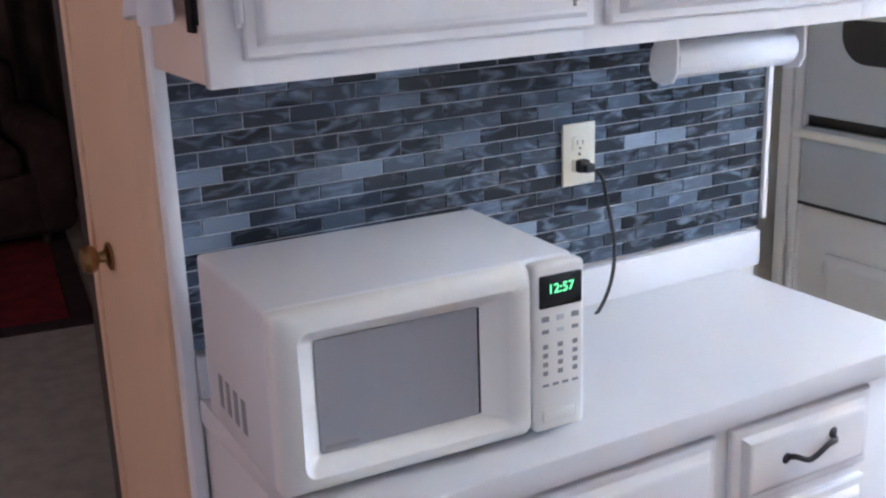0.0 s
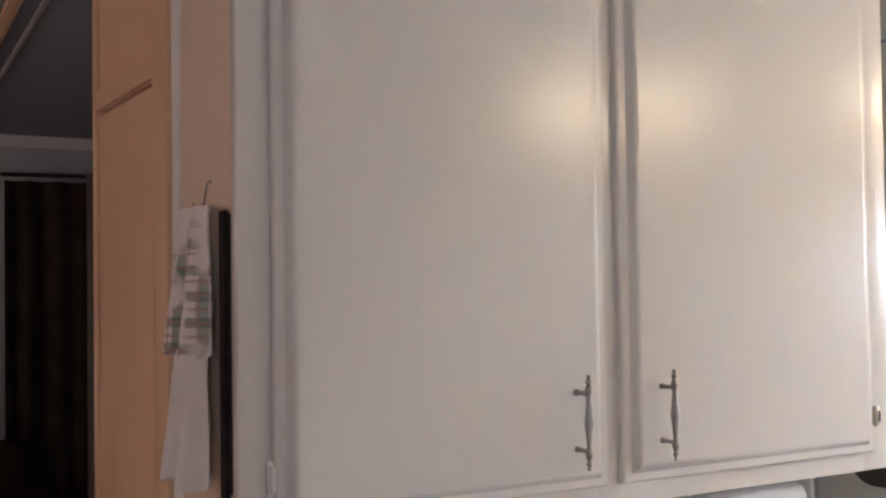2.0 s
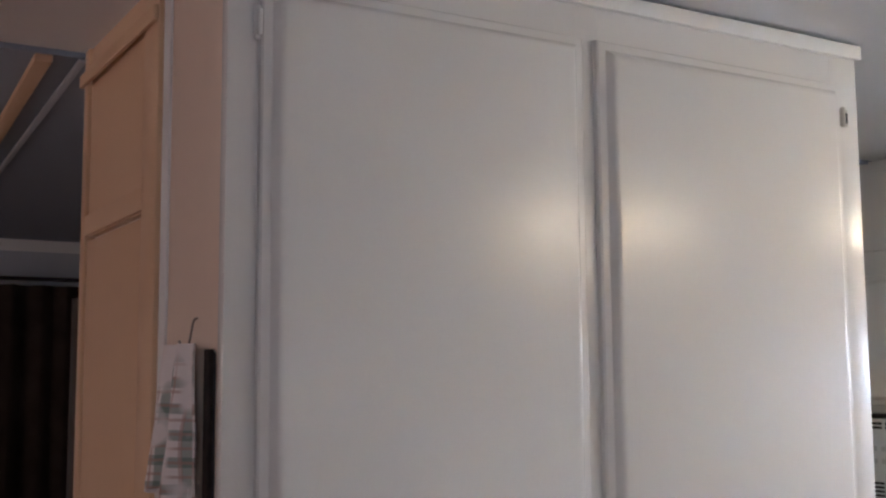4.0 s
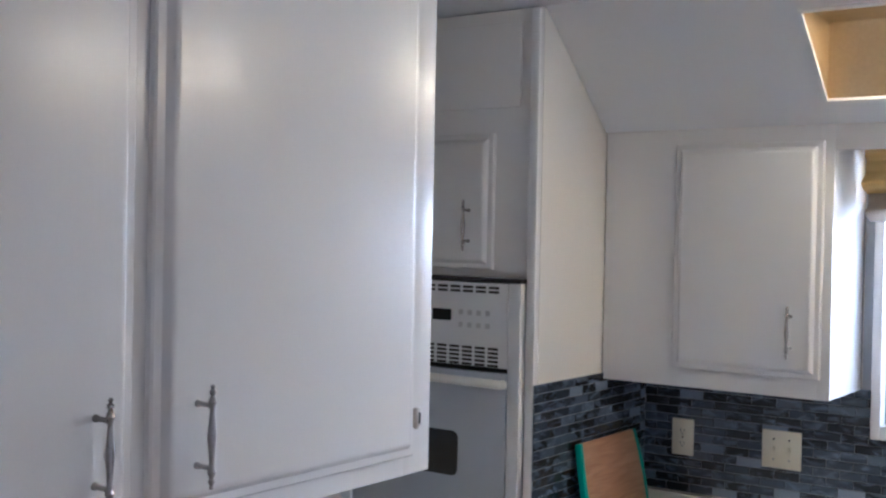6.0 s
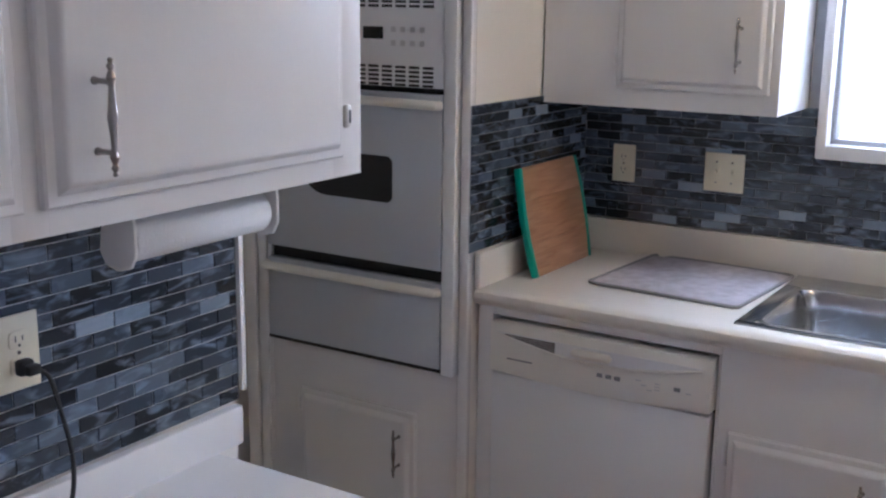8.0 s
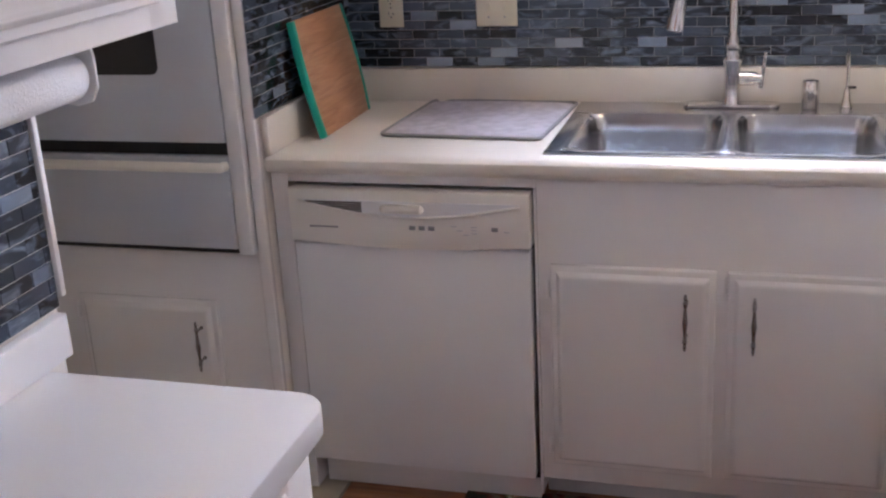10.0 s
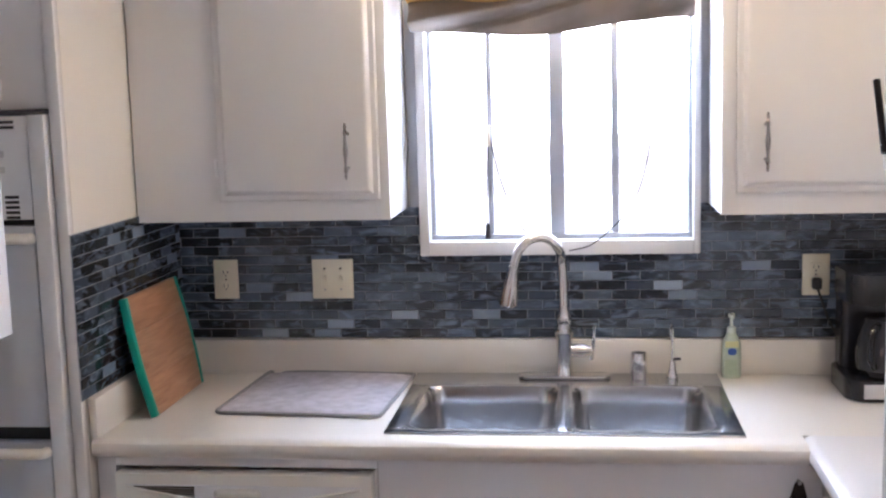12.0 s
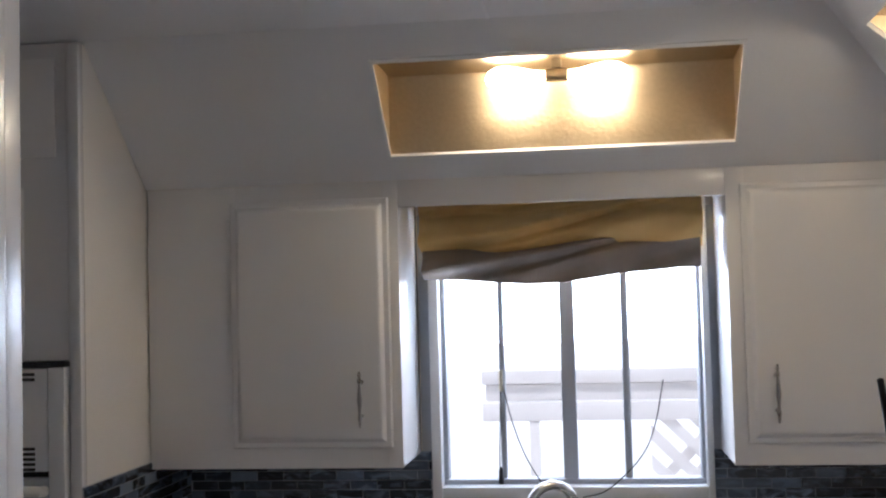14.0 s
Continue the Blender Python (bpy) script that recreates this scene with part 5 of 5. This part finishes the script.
part("handle", tube(curve_points([(0.72, 0.0, 0.75), (0.72, -0.04, 0.78), (0.72, -0.045, 0.95), (0.72, -0.04, 1.12), (0.72, 0.0, 1.15)], 5), 0.011, 10), M_APPL, fg)
np_ = thing("magnet_notepad", pose(1.4985, -1.760, 1.62, 0, 0, -90), "white notepad with dark pen on the refrigerator door", "notepad")
part("pad", box((0.0, -0.008, 0.0), (0.08, 0.0, 0.16), 0.001), M_PAPER, np_)
part("pen", tube([(-0.012, -0.014, 0.10), (0.03, -0.014, 0.02)], 0.004, 10), M_RUBBER, np_)

cf = thing("coffee_maker", pose(1.890, -0.190, ZW), "black drip coffee maker with glass carafe in the corner", "coffee maker")
part("base", prism(rounded(-0.10, 0.10, -0.11, 0.11, (0.05, 0.05, 0.03, 0.03)), 2, 0.0, 0.055, 0.006), M_POT, cf)
part("tower", prism(rounded(-0.09, 0.09, 0.02, 0.105, (0.02,) * 4), 2, 0.055, 0.24, 0.004), M_POT, cf)
part("head", prism(rounded(-0.095, 0.095, -0.09, 0.105, (0.05, 0.05, 0.03, 0.03)), 2, 0.235, 0.315, 0.008), M_POT, cf)
part("carafe", lathe([(0.055, 0.058), (0.068, 0.075), (0.070, 0.12), (0.055, 0.17), (0.048, 0.19), (0.05, 0.20), (0.04, 0.205)], 24, "Z", (0, -0.045, 0)), M_SMOKE, cf, "dark glass carafe")
part("carafe_handle", tube(curve_points([(-0.03, -0.10, 0.19), (-0.05, -0.135, 0.18), (-0.055, -0.14, 0.12), (-0.04, -0.115, 0.09)], 5), 0.009, 10), M_POT, cf)
part("badge", box((-0.062, -0.1135, 0.010), (0.055, -0.1095, 0.046), 0.0015), M_BADGE, cf, "silver control badge")
ccord_at = cf.matrix_world.inverted() @ pose(1.767, -0.012, 1.196)
part("plug", box((-0.012, -0.026, -0.018), (0.012, 0.0, 0.012), 0.005), M_RUBBER, cf, "black plug in the outlet").matrix_basis = ccord_at
part("cord", tube(curve_points([(0, -0.02, -0.012), (0.012, -0.024, -0.05), (0.04, -0.025, -0.12), (0.10, -0.03, -0.20), (0.15, -0.05, -0.235)], 6), 0.003, 8), M_RUBBER, cf, "black power cord").matrix_basis = ccord_at

# ---- pot holder hung on the sink cabinet ----
ph = thing("pot_holder", pose(1.564, YB - 0.004, 0.712, 0, 2, 0), "quilted poppy print pot holder with black binding on a hook", "pot holder")


def pad(w, h, y0, y1, r):
    return prism(rounded(-w / 2, w / 2, -h / 2, h / 2, (r,) * 4), 1, y0, y1, 0.003)


part("binding", pad(0.132, 0.208, -0.022, -0.008, 0.02), M_BLACKCLOTH, ph, "black bound edge")
part("print_panel", pad(0.112, 0.186, -0.0245, -0.0215, 0.012), M_MITT, ph, "poppy printed cream cotton")
for cx, cz, r in ((0.008, 0.01, 0.019), (-0.018, -0.045, 0.014), (0.010, -0.048, 0.018), (0.032, -0.040, 0.016), (0.0, -0.02, 0.017)):
    part("poppy", lathe([(r, -0.0248), (r * 0.9, -0.0258), (r * 0.3, -0.0262)], 14, "Y", (cx, 0, cz)), M_MITTRED, ph, "red poppy")
for cx, cz, r in ((-0.038, 0.005, 0.022), (-0.030, 0.04, 0.018), (0.046, -0.05, 0.018), (-0.034, -0.015, 0.018), (0.038, 0.044, 0.014)):
    part("leaf", lathe([(r, -0.0246), (r * 0.8, -0.0252), (r * 0.2, -0.0254)], 9, "Y", (cx, 0, cz)), M_MITTGREEN, ph, "dark green leaf")
part("back_mitt", join(prism(rounded(-0.05, 0.105, -0.10, 0.09, (0.02, 0.03, 0.03, 0.02)), 1, -0.008, 0.002, 0.003)), M_MITTRED, ph, "red quilted back")
part("loop", prism([(0.02, 0.09), (0.07, 0.09), (0.052, 0.15), (0.036, 0.15)], 1, -0.014, -0.006, 0.002), M_BLACKCLOTH, ph, "black hanging loop")
part("hook", lathe([(0.004, -0.016), (0.005, -0.004), (0.004, 0.004)], 10, "Y", (0.044, 0, 0.148)), M_PEWTER, ph)

# ---- kitchen rug ----
kr = thing("kitchen_rug", pose(1.06, -0.98, 0.0), "dark floral runner rug on the wooden floor", "rug")
part("woven_field", prism(rounded(-0.60, 0.62, -0.33, 0.42, (0.01,) * 4), 2, 0.0005, 0.010, 0.002), M_KRUG, kr)


def rosette(cx, cy, r, lobes, depth, n=48):
    return [(cx + r * (1 - depth + depth * math.cos(lobes * a)) * math.cos(a), cy + r * (1 - depth + depth * math.cos(lobes * a)) * math.sin(a)) for a in [2 * math.pi * q / n for q in range(n)]]


for i, cx in enumerate((-0.42, -0.14, 0.14, 0.42)):
    for j, cy in enumerate((0.27, 0.02, -0.23)):
        if (i + j) % 2:
            layers = ((0.135, 10, 0.05, M_MITT), (0.112, 10, 0.06, M_KRUG), (0.092, 8, 0.22, M_RUGRUST), (0.048, 8, 0.15, M_MITT), (0.026, 6, 0.1, M_RUGRUST))
        else:
            layers = ((0.120, 12, 0.16, M_RUGGREEN), (0.092, 12, 0.10, M_MITTRED), (0.062, 8, 0.18, M_RUGRUST), (0.034, 6, 0.1, M_MITT))
        for k, (r, lobes, depth, mat) in enumerate(layers):
            part("woven_rosette" if k == 0 else "rosette_ring", prism(rosette(cx, cy, r, lobes, depth), 2, 0.0098 + 0.0006 * k, 0.0106 + 0.0006 * k), mat, kr)
rng = random.Random(12)
for k in range(22):
    cx, cy, turn = rng.uniform(-0.55, 0.57), rng.uniform(-0.28, 0.38), rng.uniform(0, 6.28)
    leaf = [(cx + 0.05 * math.cos(a) * math.cos(turn) - 0.016 * math.sin(a) * math.sin(turn), cy + 0.05 * math.cos(a) * math.sin(turn) + 0.016 * math.sin(a) * math.cos(turn)) for a in [2 * math.pi * q / 14 for q in range(14)]]
    part("woven_leaf", prism(leaf, 2, 0.0096, 0.0102), (M_RUGGREEN, M_MITT)[k % 2], kr)

# ---- living room seen past the closet ----
cu = thing("window_curtain", pose(-5.06, -1.51, 0.03), "floor-length dark brown curtain on a rod", "curtain")


def drape(w, h, waves, amp, seed, steps=8):
    rng = random.Random(seed)
    n = waves * steps
    a, b = [], []
    for i in range(n + 1):
        u = i / n
        y = (u - 0.5) * w
        x = amp * math.sin(2 * math.pi * u * waves + 1.5 * math.sin(9 * u + seed) + 0.7 * math.sin(23 * u)) * (0.7 + 0.3 * math.sin(17 * u))
        a.append((x, y))
    bm = bmesh.new()
    zs = [0, 0.35 * h, 0.7 * h, h * 0.95, h]
    g = [[bm.verts.new((x * (1.15 - 0.3 * z / h), y, z)) for x, y in a] for z in zs]
    for p, q in zip(g, g[1:]):
        for i in range(n):
            bm.faces.new((p[i], p[i + 1], q[i + 1], q[i]))
    bmesh.ops.recalc_face_normals(bm, faces=bm.faces)
    bmesh.ops.solidify(bm, geom=bm.faces[:], thickness=0.004)
    return bm


part("drape", drape(1.75, 2.345, 14, 0.045, 2), M_CURT, cu)
part("rod", lathe([(0.012, -0.89), (0.012, 0.89)], 12, "Y", (0.0, 0, 2.382)), M_BLACK_IRON, cu, "dark curtain rod")
sf = thing("sofa", pose(-4.58, -3.24, 0), "dark brown upholstered sofa in the dim living room", "sofa")
part("base", box((-0.45, -0.95, 0.06), (0.40, 0.95, 0.40), 0.05, 3), M_SOFA, sf)
part("backrest", box((-0.52, -0.95, 0.25), (-0.28, 0.95, 0.90), 0.08, 4), M_SOFA, sf)
for lx in (-0.40, 0.34):
    for ly in (-0.9, 0.9):
        part("leg", lathe([(0.02, 0.0), (0.026, 0.075)], 12, "Z", (lx, ly, 0.0)), M_DARKWOOD, sf)
for y0 in (-1.05, 0.85):
    part("armrest", box((-0.48, y0, 0.06), (0.42, y0 + 0.22, 0.66), 0.08, 4), M_SOFA, sf)
for y0 in (-0.82, 0.02):
    part("seat_cushion", box((-0.30, y0, 0.38), (0.42, y0 + 0.80, 0.54), 0.05, 3), M_SOFA, sf)
rg = thing("area_rug", pose(-2.86, -2.43, 0.0, 0, 0, -8), "deep red area rug with dark border on carpet", "rug")
part("border", prism(rounded(-1.60, 0.0, -1.8, 0.0, (0.005,) * 4), 2, 0.0005, 0.010, 0.002), M_DARKRUG, rg, "dark border")
part("field", prism(rounded(-1.50, -0.10, -1.7, -0.10, (0.005,) * 4), 2, 0.0102, 0.012), M_RED, rg, "deep red field")

# ---- outside ----
structure("ground", box((-400, 0.16, -0.72), (400, 600, -0.6)), M_GROUND, "pale sunlit ground outside", "ground")
structure("ground_south", box((-400, -600, -0.72), (400, 0.16, -0.6)), M_GROUND, "pale sunlit ground outside", "ground")
# added glowing board: stands in for overexposed sky
bd = structure("backdrop", box((-60, 60, -0.6), (60, 60.2, 45)), M_BACKDROP, "glowing white board standing in for the bright sky", "backdrop")
dr_ = thing("deck_railing", pose(0.475, 3.4, -0.606), "white painted porch railing with lattice panel", "railing")
part("top_rail", box((0.03, -0.06, 1.955), (3.4, 0.06, 2.033), 0.01), M_DECK, dr_)
part("rail_board", box((0.05, -0.03, 1.855), (3.4, 0.02, 1.950), 0.008), M_DECK, dr_)
part("lower_board", box((0.03, -0.04, 1.742), (3.4, 0.02, 1.848), 0.008), M_DECK, dr_)
for pxx in (0.326, 2.2):
    part("post", box((pxx - 0.03, -0.03, 0.0), (pxx + 0.03, 0.03, 1.741), 0.006), M_DECK, dr_)
for k in range(13):
    for sgn in (-1, 1):
        bm = box((-0.032, -0.006, -0.62), (0.032, 0.006, 0.62))
        bmesh.ops.transform(bm, verts=bm.verts, matrix=pose(0.98 + 0.165 * k, 0.012 * sgn, 1.34, 0, 45 * sgn, 0))
        for co, no in (((0.98, 0, 0), (-1, 0, 0)), ((0, 0, 1.741), (0, 0, 1))):
            cut = bmesh.ops.bisect_plane(bm, geom=bm.verts[:] + bm.edges[:] + bm.faces[:], plane_co=co, plane_no=no, clear_outer=True)
            rim_edges = [e for e in cut["geom_cut"] if isinstance(e, bmesh.types.BMEdge)]
            if rim_edges:
                bmesh.ops.edgeloop_fill(bm, edges=rim_edges)
        part("lattice_slat", bm, M_DECK, dr_)

# ---- floor boards of the kitchen ----
fl = bpy.data.objects["floor"]
PL = {}
rng = random.Random(5)
for i in range(14):
    y1 = -0.06 - i * 0.19
    x = 0.13 - rng.uniform(0, 0.8)
    while x < 2.35:
        a, b = max(0.13, x), min(2.35, x + 1.2)
        x += 1.202
        w = round(b - a, 2)
        if w < 0.05:
            continue
        if w not in PL:
            PL[w] = mesh_of("plank", box((-w / 2, -0.0942, -0.012), (w / 2, 0.0942, 0.0), 0.0015, 1), M_PLANK)
        ob = new("plank", PL[w])
        ob.parent = fl
        ob.matrix_basis = pose((a + b) / 2, y1 - 0.095, -0.001)
rest = []
for i in range(14, 36):
    y1 = -0.06 - i * 0.19
    rest.append(box((0.13, y1 - 0.189, -0.013), (4.39, y1, -0.001), 0.0015, 1))
ob = part("planks_beyond", join(*rest), M_PLANK, fl)
tagged(ob, kind="stuff")

# ---- mosaic backsplashes ----
bs1 = structure("tile_backing_microwave", box((0.129, -2.914, ZM + 0.073), (0.134, -1.715, 1.4165)), M_GROUT, "tiled backsplash of blue grey mosaic with pale joints", "backsplash")
lay_tiles(bs1, pose(0.134, -2.914, 0, 0, 0, 90), 1.198, ZM + 0.074, 1.4165, lambda a, b, z: [(a, b)], 310, 3)


def keep_window(a, b, z):
    lo, hi = 0.700 - 0.006, 1.465 - 0.006
    if z < 1.270:
        return [(a, b)]
    return [(p, q) for p, q in ((a, min(b, lo)), (max(a, hi), b)) if q - p > 0.006]


bs2 = structure("tile_backing_window", join(box((0.002, 0.0, ZW + 0.1), (2.348, 0.0115, 1.276)), box((0.002, 0.0, 1.276), (0.700, 0.0115, 1.415)), box((1.465, 0.0, 1.276), (2.348, 0.0115, 1.415)), box((0.672, 0.0, 1.415), (0.700, 0.0115, 2.07)), box((1.465, 0.0, 1.415), (1.486, 0.0115, 2.07))), M_GROUT_D, "tiled backsplash of dark blue grey mosaic behind the sink", "backsplash")
lay_tiles(bs2, pose(0.004, 0.0, 0), 2.34, ZW + 0.1, 1.413, keep_window, 300, 7)
bs3 = structure("tile_backing_side", box((0.0005, -0.690, ZW + 0.1), (0.004, -0.004, 1.428)), M_GROUT_D, "tiled side panel of blue grey mosaic beside the oven cabinet", "backsplash")
lay_tiles(bs3, pose(0.004, -0.690, 0, 0, 0, 90), 0.682, ZW + 0.1, 1.428, lambda a, b, z: [(a, b)], 300, 9)
